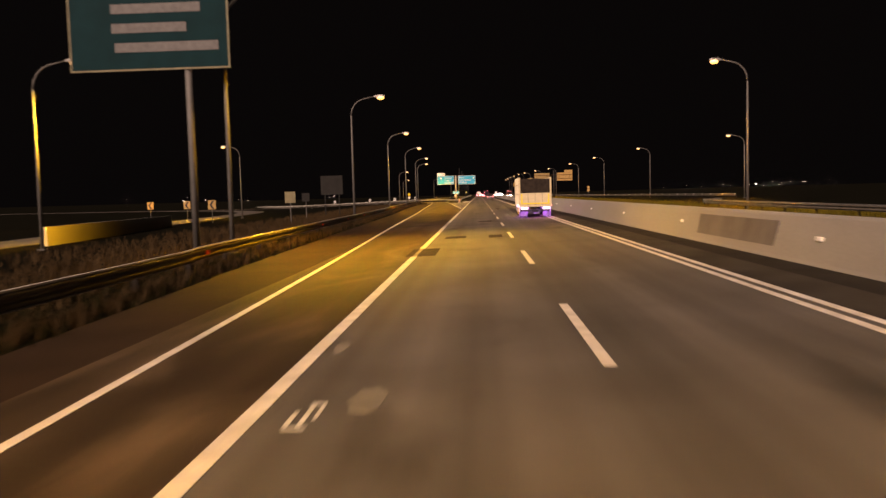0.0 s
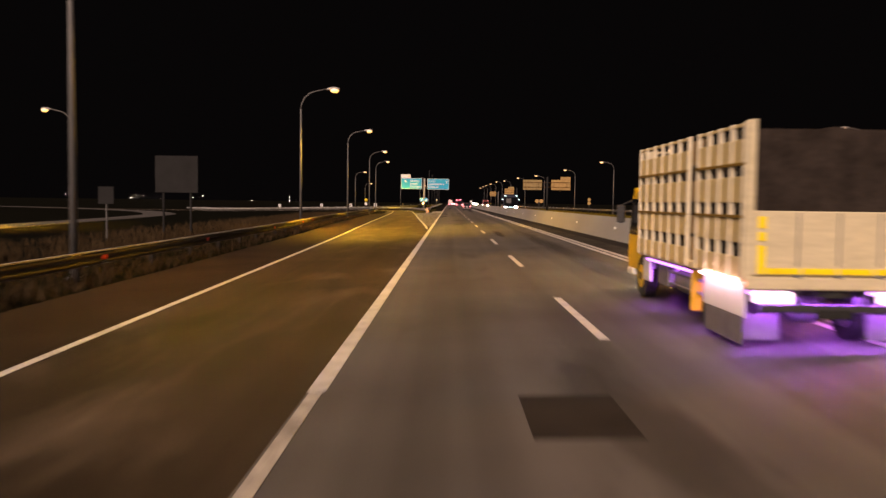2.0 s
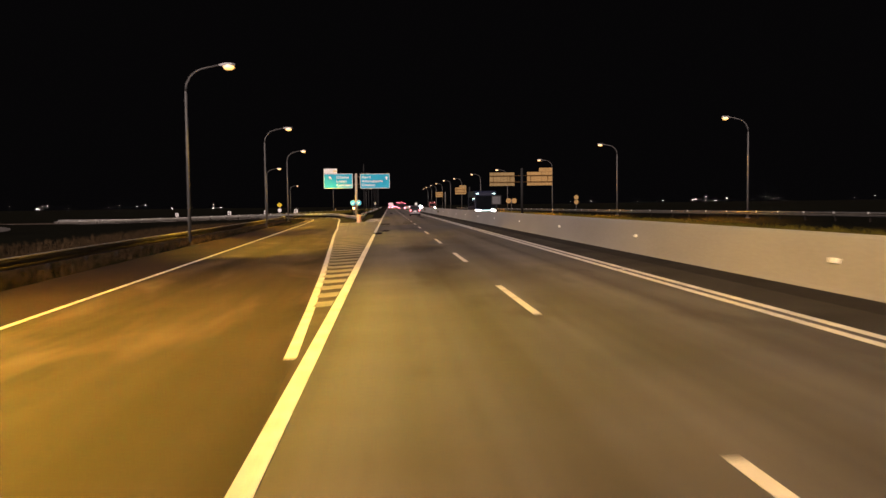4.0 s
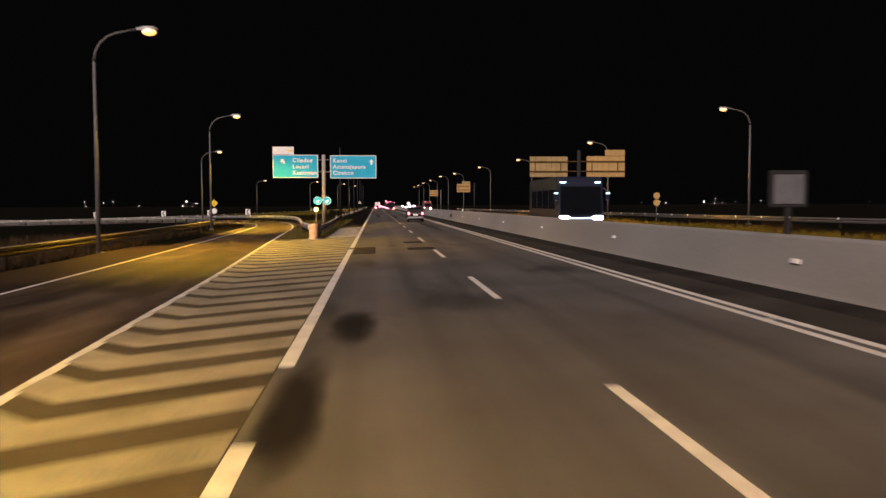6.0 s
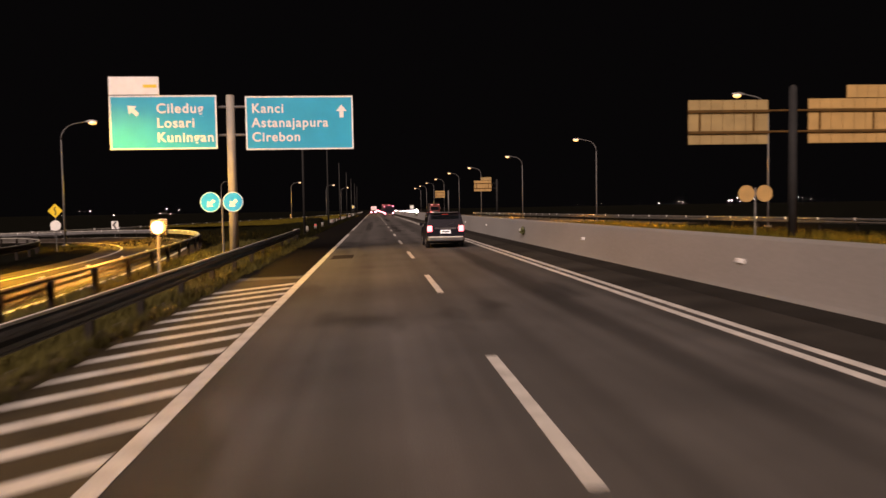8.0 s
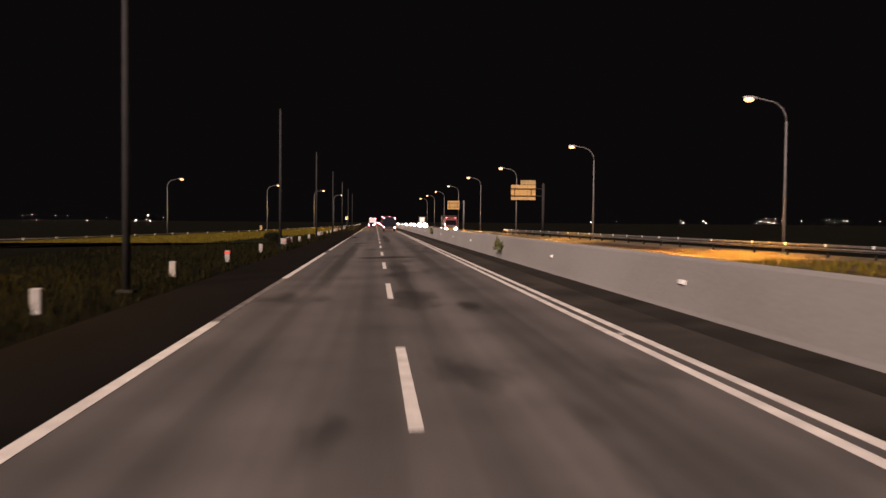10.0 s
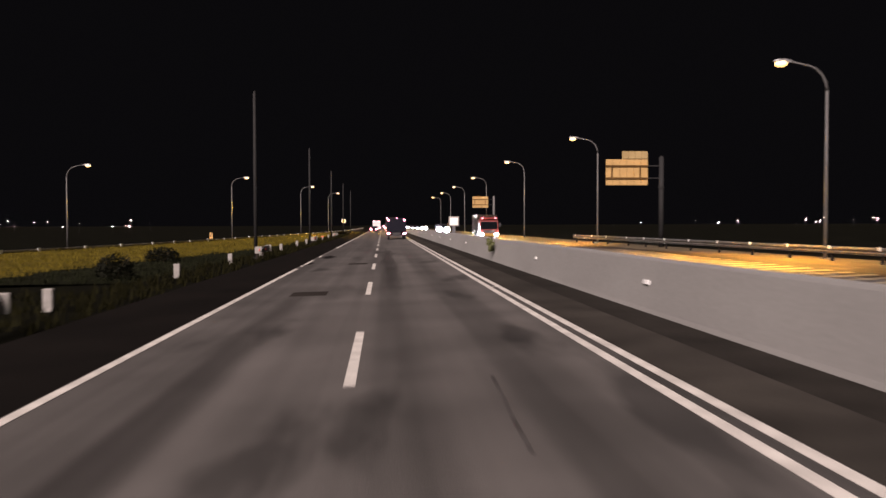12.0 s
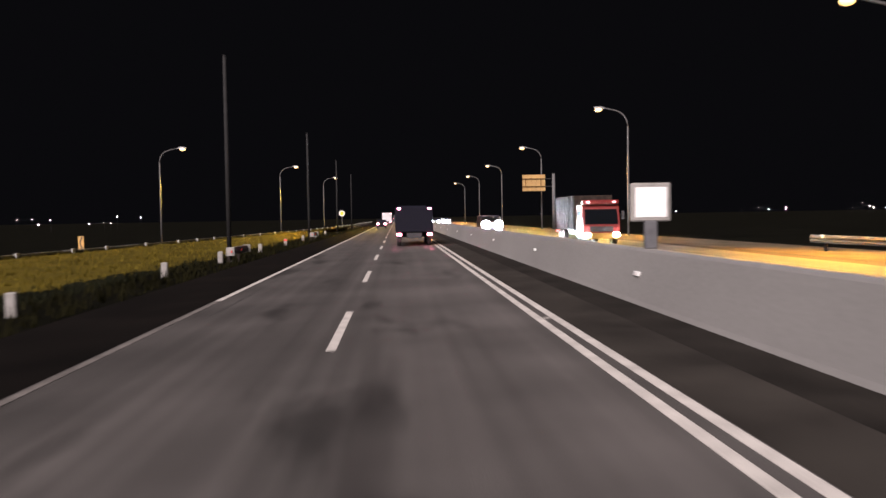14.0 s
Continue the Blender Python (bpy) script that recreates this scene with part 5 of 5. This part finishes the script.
        # Added glowing strip, no real lamp, that lights the splash guard.
        part("guard_glow_strip", box(bmesh.new(), s * 1.215 - 0.018, s * 1.215 + 0.018, 0.15, 1.60, 0.862, 0.885), SIDEGLOW, t, "glowing strip added to brighten the splash guard")
        part("splash_guard", box(bmesh.new(), s * 1.13 - 0.012, s * 1.13 + 0.012, 0.05, 1.72, 0.42, 0.86, 0.008), WHITE, t, "white splash guard panel")
        part("front_guard", box(bmesh.new(), s * 1.08 - 0.09, s * 1.08 + 0.09, 2.20, 2.24, 0.22, 0.86, 0.01), YELLOWPAINT, t, "yellow splash guard")
        part("fuel_tank", tube(bmesh.new(), [(s * 0.86, 2.4, 0.58), (s * 0.86, 2.44, 0.58), (s * 0.86, 3.5, 0.58), (s * 0.86, 3.54, 0.58)], [0.19, 0.22, 0.22, 0.19], 16), STEEL, t, smooth=True)
        part("tool_box", box(bmesh.new(), s * 0.9 - 0.2, s * 0.9 + 0.2, 3.8, 4.5, 0.42, 0.80, 0.02), MUDFLAP, t)
        part("corner_guard", box(bmesh.new(), s * 1.10 - 0.03, s * 1.10 + 0.03, 5.0, 5.5, 0.40, 0.86, 0.015), WHITEBODY, t, "pale splash guard")
        part("underrun_guard", tube(bmesh.new(), [(s * 1.05, 2.1, 0.5), (s * 1.05, 4.2, 0.5)], 0.03, 8), STEEL, t)
        part("underrun_guard", tube(bmesh.new(), [(s * 1.05, 2.1, 0.7), (s * 1.05, 4.2, 0.7)], 0.03, 8), STEEL, t)
        wheel(t, s * 0.98, 0.98, 0.42, 0.26, YELLOWPAINT)
        wheel(t, s * 0.70, 0.98, 0.42, 0.24)
        wheel(t, s * 0.90, 6.05, 0.42, 0.26, YELLOWPAINT)
    part("tube_lamp", box(bmesh.new(), -1.0, 1.0, 0.30, 0.34, 0.70, 0.74), PURPLE, t, "purple light tube")
    for s in (-1, 1):
        part("tube_lamp", box(bmesh.new(), s * 1.12 - 0.02, s * 1.12 + 0.02, 2.4, 5.2, 0.80, 0.84), PURPLE, t, "purple light tube")
    part("plate", box(bmesh.new(), -0.23, 0.23, -0.02, 0.0, 0.42, 0.54, 0.005), DIMBACK, t)
    part("axle", tube(bmesh.new(), [(-0.8, 0.98, 0.44), (-0.25, 0.98, 0.44), (-0.15, 0.98, 0.44), (0.15, 0.98, 0.44), (0.25, 0.98, 0.44), (0.8, 0.98, 0.44)], [0.06, 0.08, 0.2, 0.2, 0.08, 0.06], 14), STEEL, t, smooth=True)
    part("spare_wheel", tube(bmesh.new(), [(0.0, 0.32, 0.70), (0.0, 0.32, 0.84)], 0.36, 20), RUBBER, t)
    # cab
    y0, y1 = L + 0.12, L + 1.85
    bm = prism(bmesh.new(), [(y0, 0.55), (y1 - 0.05, 0.45), (y1, 0.75), (y1 - 0.02, 1.15), (y1 - 0.30, 2.05), (y1 - 0.50, 2.18), (y0, 2.20)], -0.98, 0.98)
    bmesh.ops.bevel(bm, geom=bm.edges[:], offset=0.06, segments=2, affect="EDGES", profile=0.6)
    cab = part("cab", bm, YELLOWPAINT, t)
    part("visor", box(bmesh.new(), -0.92, 0.92, y1 - 0.42, y1 - 0.15, 2.12, 2.22, 0.03), YELLOWPAINT, cab)
    part("deflector", box(bmesh.new(), -1.0, 1.0, y0 + 0.1, y0 + 0.7, 2.42, 2.50, 0.03), CREAM, cab)
    bm = bmesh.new()
    v = [bm.verts.new(q) for q in ((-0.86, y1 - 0.01, 1.22), (0.86, y1 - 0.01, 1.22), (0.80, y1 - 0.27, 2.0), (-0.80, y1 - 0.27, 2.0))]
    bm.faces.new(v)
    bmesh.ops.solidify(bm, geom=bm.faces[:], thickness=0.02)
    part("windscreen", bm, GLASS, cab)
    for s in (-1, 1):
        bm = prism(bmesh.new(), [(y0 + 0.35, 1.22), (y1 - 0.14, 1.22), (y1 - 0.40, 1.98), (y0 + 0.35, 1.98)], s * 0.975, s * 0.992)
        part("side_window", bm, GLASS, cab)
        part("headlamp", box(bmesh.new(), s * 0.74 - 0.16, s * 0.74 + 0.16, y1 - 0.08, y1 + 0.02, 0.62, 0.82, 0.03), HEAD, cab)
        part("step", box(bmesh.new(), s * 0.95 - 0.06, s * 0.95 + 0.06, y1 - 0.6, y1 - 0.1, 0.36, 0.50, 0.02), WHITEBODY, cab)
        part("mirror", box(bmesh.new(), s * 1.16 - 0.09, s * 1.16 + 0.09, y1 - 0.05, y1 + 0.04, 1.45, 1.85, 0.03), CHASSIS, cab)
        part("mirror_arm", tube(bmesh.new(), [(s * 0.95, y1 - 0.2, 1.95), (s * 1.16, y1, 1.84)], 0.015, 6), CHASSIS, cab)
        part("fender", box(bmesh.new(), s * 0.92 - 0.1, s * 0.92 + 0.1, y0 - 0.15, y0 + 0.05, 0.45, 0.95, 0.03), WHITEBODY, cab, "pale splash guard")
    return t


TRUCK = (2.72, 63.9, 0.0)
slat_truck(TRUCK)
for s in (-1, 1):
    al = bpy.data.lights.new("underlight", "AREA")
    al.shape, al.size, al.size_y, al.energy, al.color = "RECTANGLE", 0.15, 3.6, 18, (0.42, 0.10, 1.0)
    new("underlight", al).matrix_world = Matrix.Translation((TRUCK[0] + s * 0.9, TRUCK[1] + 3.4, 0.74 + lift(TRUCK[0])))
al = bpy.data.lights.new("underlight", "AREA")
al.shape, al.size, al.size_y, al.energy, al.color = "RECTANGLE", 2.2, 0.15, 22, (0.42, 0.10, 1.0)
new("underlight", al).matrix_world = pose(TRUCK[0], TRUCK[1] + 0.16, 0.68 + lift(TRUCK[0]))
for s in (-1, 1):
    spot("truck_headlight", (TRUCK[0] + s * 0.74, TRUCK[1] + 7.62, 0.72 + lift(TRUCK[0])), (TRUCK[0] + s * 0.74, TRUCK[1] + 30, -0.4), 700, (0.8, 0.88, 1.0), 50, 0.8, 0.1)


def family_van(at):
    c = thing("family_car", at, "dark compact people carrier with red tail lamps lit", "car")
    bm = prism(bmesh.new(), [(0.0, 0.34), (0.0, 0.95), (0.22, 1.62), (0.5, 1.70), (2.4, 1.68), (3.25, 1.06), (4.15, 0.92), (4.35, 0.62), (4.32, 0.30), (3.9, 0.22), (0.4, 0.22)], -0.90, 0.90)
    for v in bm.verts:
        if v.co.z > 1.0:
            v.co.x *= 0.84
    bmesh.ops.bevel(bm, geom=bm.edges[:], offset=0.05, segments=2, affect="EDGES", profile=0.6)
    body = part("body", bm, CARPAINT, c)
    bm = bmesh.new()
    v = [bm.verts.new(q) for q in ((-0.70, 0.03, 1.02), (0.70, 0.03, 1.02), (0.64, 0.19, 1.54), (-0.64, 0.19, 1.54))]
    bm.faces.new(v)
    bmesh.ops.solidify(bm, geom=bm.faces[:], thickness=0.03)
    part("rear_window", bm, GLASS, body)
    for s in (-1, 1):
        bm = prism(bmesh.new(), [(0.45, 1.06), (2.75, 1.06), (2.3, 1.56), (0.55, 1.58)], s * 0.80, s * 0.815)
        part("side_window", bm, GLASS, body)
        part("tail_lamp", box(bmesh.new(), s * 0.74 - 0.12, s * 0.74 + 0.12, -0.03, 0.10, 0.78, 1.06, 0.03), TAILHOT, body, "lit red tail lamp")
        wheel(c, s * 0.80, 0.78, 0.31, 0.2)
        wheel(c, s * 0.80, 3.4, 0.31, 0.2)
        part("mirror", box(bmesh.new(), s * 0.98 - 0.08, s * 0.98 + 0.08, 2.7, 2.8, 1.02, 1.16, 0.02), CARPAINT, body)
    part("bumper", box(bmesh.new(), -0.86, 0.86, -0.09, 0.05, 0.34, 0.56, 0.04), CHROME, body)
    part("plate", box(bmesh.new(), -0.24, 0.24, -0.03, -0.01, 0.70, 0.86, 0.005), PLATE, body, "lit white plate with unreadable marks")
    part("bar", box(bmesh.new(), -0.18, 0.18, -0.034, -0.031, 0.75, 0.81), BLACK, body, "unreadable dark marks")
    part("garnish", box(bmesh.new(), -0.5, 0.5, -0.02, 0.0, 0.90, 0.97, 0.01), CHROME, body, "chrome strip over the plate")
    part("spoiler", box(bmesh.new(), -0.62, 0.62, 0.06, 0.40, 1.66, 1.71, 0.015), CHROME, body, "pale roof spoiler")
    part("bumper_trim", box(bmesh.new(), -0.80, 0.80, -0.11, -0.085, 0.50, 0.56, 0.01), WHITEBODY, body, "bright strip along the bumper")
    part("brake_lamp", box(bmesh.new(), -0.14, 0.14, 0.16, 0.20, 1.58, 1.61), REDPAINT, body)
    part("wiper", tube(bmesh.new(), [(0.0, 0.0, 1.03), (0.4, 0.08, 1.2)], 0.012, 6), CHASSIS, body)
    return c


family_van((1.85, 240.5, 0.0))


def coach(at):
    c = thing("coach", at, "dark blue coach with lit headlamps and marker lamps", "bus", turn=180)
    bm = prism(bmesh.new(), [(0.0, 0.35), (-0.08, 1.1), (0.10, 2.9), (0.35, 3.3), (7.9, 3.3), (8.1, 3.0), (8.1, 0.4), (7.8, 0.3), (0.3, 0.3)], -1.25, 1.25)
    for v in bm.verts:
        v.co.y = -v.co.y
    bmesh.ops.bevel(bm, geom=bm.edges[:], offset=0.09, segments=2, affect="EDGES", profile=0.6)
    body = part("body", bm, BLUEPAINT, c)
    bm = bmesh.new()
    v = [bm.verts.new(q) for q in ((-1.12, 0.105, 1.25), (1.12, 0.105, 1.25), (1.10, -0.06, 2.75), (-1.10, -0.06, 2.75))]
    bm.faces.new(v)
    bmesh.ops.solidify(bm, geom=bm.faces[:], thickness=0.02)
    part("windscreen", bm, GLASS, body)
    for s in (-1, 1):
        for k in range(4):
            part("side_window", box(bmesh.new(), s * 1.245, s * 1.262, -2.3 - 1.65 * k, -0.8 - 1.65 * k, 1.55, 2.6, 0.004), GLASS, body)
        part("headlamp", box(bmesh.new(), s * 0.92 - 0.24, s * 0.92 + 0.24, 0.0, 0.12, 0.98, 1.16, 0.03), HEAD, body)
        part("marker_lamp", box(bmesh.new(), s * 0.95 - 0.15, s * 0.95 + 0.15, -0.14, -0.05, 2.95, 3.02, 0.01), MARKER, body)
        part("mirror", box(bmesh.new(), s * 1.42 - 0.1, s * 1.42 + 0.1, 0.15, 0.25, 2.0, 2.45, 0.03), BLUEPAINT, body)
        part("mirror_lamp", box(bmesh.new(), s * 1.42 - 0.1, s * 1.42 + 0.1, 0.255, 0.275, 2.36, 2.42), MARKER, body)
        part("mirror_arm", tube(bmesh.new(), [(s * 1.2, 0.0, 2.7), (s * 1.42, 0.2, 2.43)], 0.025, 6), BLUEPAINT, body)
        for y in (-2.0, -6.2):
            wheel(c, s * 1.08, y, 0.5, 0.28)
    part("lamp_strip", box(bmesh.new(), -0.6, 0.6, 0.06, 0.115, 1.03, 1.08), MARKER, body)
    return c


coach((8.55, 195.6, 0.0))


def lorry(at, cab_mat, body_mat, label, height, turn, rear=False, lights=HEAD):
    """A box lorry whose front is at its base point and looks along -y when turned by 0."""
    c = thing("lorry", at, label, "truck", turn=turn)
    bm = prism(bmesh.new(), [(0.0, 0.5), (-0.05, 1.2), (0.18, 2.3), (0.35, 2.5), (1.8, 2.5), (1.8, 0.5)], -1.15, 1.15)
    bmesh.ops.bevel(bm, geom=bm.edges[:], offset=0.07, segments=2, affect="EDGES", profile=0.6)
    cab = part("cab", bm, cab_mat, c)
    bm = bmesh.new()
    v = [bm.verts.new(q) for q in ((-1.02, -0.075, 1.32), (1.02, -0.075, 1.32), (0.98, 0.135, 2.22), (-0.98, 0.135, 2.22))]
    bm.faces.new(v)
    bmesh.ops.solidify(bm, geom=bm.faces[:], thickness=0.02)
    part("windscreen", bm, GLASS, cab)
    part("bumper", box(bmesh.new(), -1.15, 1.15, -0.12, 0.1, 0.42, 0.78, 0.04), BUMPER if cab_mat == REDCAB else cab_mat, cab)
    part("grille", box(bmesh.new(), -0.7, 0.7, -0.075, -0.03, 0.86, 1.18, 0.01), CHASSIS, cab)
    part("roof_visor", box(bmesh.new(), -1.1, 1.1, 0.05, 0.5, 2.5, 2.78, 0.06), cab_mat, cab)
    part("cargo_box", box(bmesh.new(), -1.22, 1.22, 1.95, 8.0, 0.95, height, 0.03), body_mat, c)
    for s in (-1, 1):
        for k in range(9):
            part("rib", box(bmesh.new(), s * 1.235 - 0.02, s * 1.235 + 0.02, 2.2 + 0.68 * k, 2.27 + 0.68 * k, 1.0, height - 0.05), body_mat, c)
    part("chassis", box(bmesh.new(), -0.5, 0.5, 0.6, 7.9, 0.55, 0.93, 0.02), CHASSIS, c)
    for s in (-1, 1):
        part("headlamp", box(bmesh.new(), s * 0.88 - 0.17, s * 0.88 + 0.17, -0.16, -0.05, 0.56, 0.76, 0.03), lights if not rear else DEADLENS, cab)
        part("roof_lamp", box(bmesh.new(), s * 0.8 - 0.1, s * 0.8 + 0.1, 0.03, 0.06, 2.6, 2.7, 0.01), FARRED if cab_mat == REDCAB else MARKER, cab)
        part("mirror", box(bmesh.new(), s * 1.33 - 0.09, s * 1.33 + 0.09, -0.02, 0.06, 1.6, 2.1, 0.02), CHASSIS, cab)
        part("tail_lamp", box(bmesh.new(), s * 1.0 - 0.16, s * 1.0 + 0.16, 7.98, 8.03, 0.72, 0.86, 0.01), FARTAIL if rear else TAIL, c)
        part("top_lamp", box(bmesh.new(), s * 1.0 - 0.1, s * 1.0 + 0.1, 8.0, 8.04, height - 0.16, height - 0.06, 0.01), FARTAIL if rear else TAIL, c)
        for y in (0.95, 5.7, 6.75):
            wheel(c, s * 1.02, y, 0.48, 0.28)
    return c


lorry((13.4, 400.0, 0.0), REDCAB, TARP, "red lorry with a yellow bumper and lit headlamps", 3.1, 0)
lorry((2.2, 413.0, 0.0), CARPAINT, CARPAINT, "small dark box lorry with lit pinkish rear lamps", 2.6, 180, rear=True)
lorry((2.35, 474.0, 0.0), WHITEBODY, TARP, "box lorry with lit red lamps at its rear", 3.3, 180, rear=True)
lorry((-1.5, 578.0, 0.0), WHITEBODY, WHITEBODY, "white box lorry far ahead on the road", 3.2, 180, rear=True)


def saloon(at):
    c = thing("oncoming_car", at, "oncoming off-road car with dazzling white headlamps", "car")
    bm = prism(bmesh.new(), [(0.0, 0.42), (-0.03, 0.8), (0.08, 1.18), (1.2, 1.26), (1.8, 1.88), (4.1, 1.9), (4.5, 1.2), (4.5, 0.45)], -0.92, 0.92)
    bmesh.ops.bevel(bm, geom=bm.edges[:], offset=0.06, segments=2, affect="EDGES", profile=0.6)
    body = part("body", bm, CARPAINT, c)
    bm = bmesh.new()
    v = [bm.verts.new(q) for q in ((-0.76, 1.24, 1.32), (0.76, 1.24, 1.32), (0.68, 1.72, 1.82), (-0.68, 1.72, 1.82))]
    bm.faces.new(v)
    bmesh.ops.solidify(bm, geom=bm.faces[:], thickness=0.02)
    part("windscreen", bm, GLASS, body)
    for s in (-1, 1):
        # Headlamps oversized and lower glowing discs added to imitate glare.
        part("headlamp", tube(bmesh.new(), [(s * 0.56, -0.13, 1.06), (s * 0.56, 0.1, 1.06)], [0.36, 0.37], 20), DAZZLE, body)
        part("glare_disc", tube(bmesh.new(), [(s * 0.50, -0.22, 0.54), (s * 0.50, -0.13, 0.54)], [0.17, 0.18], 16), DAZZLE, body)
        for y in (0.95, 3.6):
            wheel(c, s * 0.80, y, 0.38, 0.24)
    part("bumper", box(bmesh.new(), -0.9, 0.9, -0.14, 0.05, 0.42, 0.66, 0.04), CHROME, body)
    part("grille", box(bmesh.new(), -0.36, 0.36, -0.06, 0.02, 0.85, 1.12, 0.01), CHASSIS, body)
    return c


saloon((9.5, 423.0, 0.0))
for x, y, z, p in ((9.5, 422.6, 1.04, 7000), (13.4, 399.6, 0.66, 700), (8.55, 195.2, 1.05, 900)):
    spot("headlight_beam", (x, y, z + lift(x)), (x - 1.0, y - 40, 0.3), p, (1, 0.97, 0.92), 46, 0.8, 0.2)

# ---- points of light of far traffic and villages ----
rnd = random.Random(8)
bm, masts = bmesh.new(), bmesh.new()
spots = []
for low, high, villages in ((120, 520, 9), (-420, -60, 7)):
    for k in range(villages):
        cx, cy = rnd.uniform(low, high), rnd.uniform(680, 960)
        spots += [(cx + rnd.gauss(0, 22), cy + rnd.gauss(0, 20), rnd.uniform(2.5, 6.5), rnd.uniform(0.07, 0.24)) for _ in range(rnd.randint(1, 6))]
for x, y, z, r in spots:
    bmesh.ops.create_icosphere(bm, subdivisions=1, radius=r, matrix=Matrix.Translation((x, y, z)))
    tube(masts, [(x, y + r, -0.06), (x, y + r, z)], 0.035, 4)
solid("distant_masts", masts, CHASSIS, "dark masts that carry the far lights", "masts", kind="stuff")
solid("distant_lights", bm, FAR, "scattered pale lights of far villages", "lights", kind="stuff")
for x, y in ((9.2, 520), (9.3, 560), (9.2, 615), (9.4, 690), (12.9, 545), (12.9, 640), (12.8, 760), (9.1, 840), (9.3, 930), (12.9, 900), (9.2, 1040)):
    c = thing("distant_car", (x, y, 0), "far oncoming car, two lit headlamps", "car", "far traffic")
    part("body", prism(bmesh.new(), [(0, 0.3), (0, 0.9), (1.0, 1.0), (1.7, 1.5), (3.6, 1.5), (4.2, 0.9), (4.2, 0.3)], -0.85, 0.85), CARPAINT, c)
    for s in (-1, 1):
        wheel(c, s * 0.75, 0.8, 0.32, 0.2)
        wheel(c, s * 0.75, 3.3, 0.32, 0.2)
        part("headlamp", disc(bmesh.new(), (s * 0.6, -0.06, 0.7), 0.30, 0.1, 12), HEAD, c)
for x, y in ((-1.7, 500), (1.9, 540), (-1.7, 640), (1.9, 620), (-1.8, 700), (1.9, 730), (1.8, 800), (-1.7, 860), (1.8, 930)):
    c = thing("distant_car", (x, y, 0), "far car, two lit red tail lamps", "car", "far traffic")
    part("body", prism(bmesh.new(), [(0, 0.3), (0, 1.0), (0.5, 1.6), (2.6, 1.5), (3.2, 1.0), (4.2, 0.9), (4.2, 0.3)], -0.85, 0.85), CARPAINT, c)
    for s in (-1, 1):
        wheel(c, s * 0.75, 0.8, 0.32, 0.2)
        wheel(c, s * 0.75, 3.3, 0.32, 0.2)
        part("tail_lamp", box(bmesh.new(), s * 0.66 - 0.18, s * 0.66 + 0.18, -0.05, 0.05, 0.72, 1.02, 0.03), FARTAIL, c)
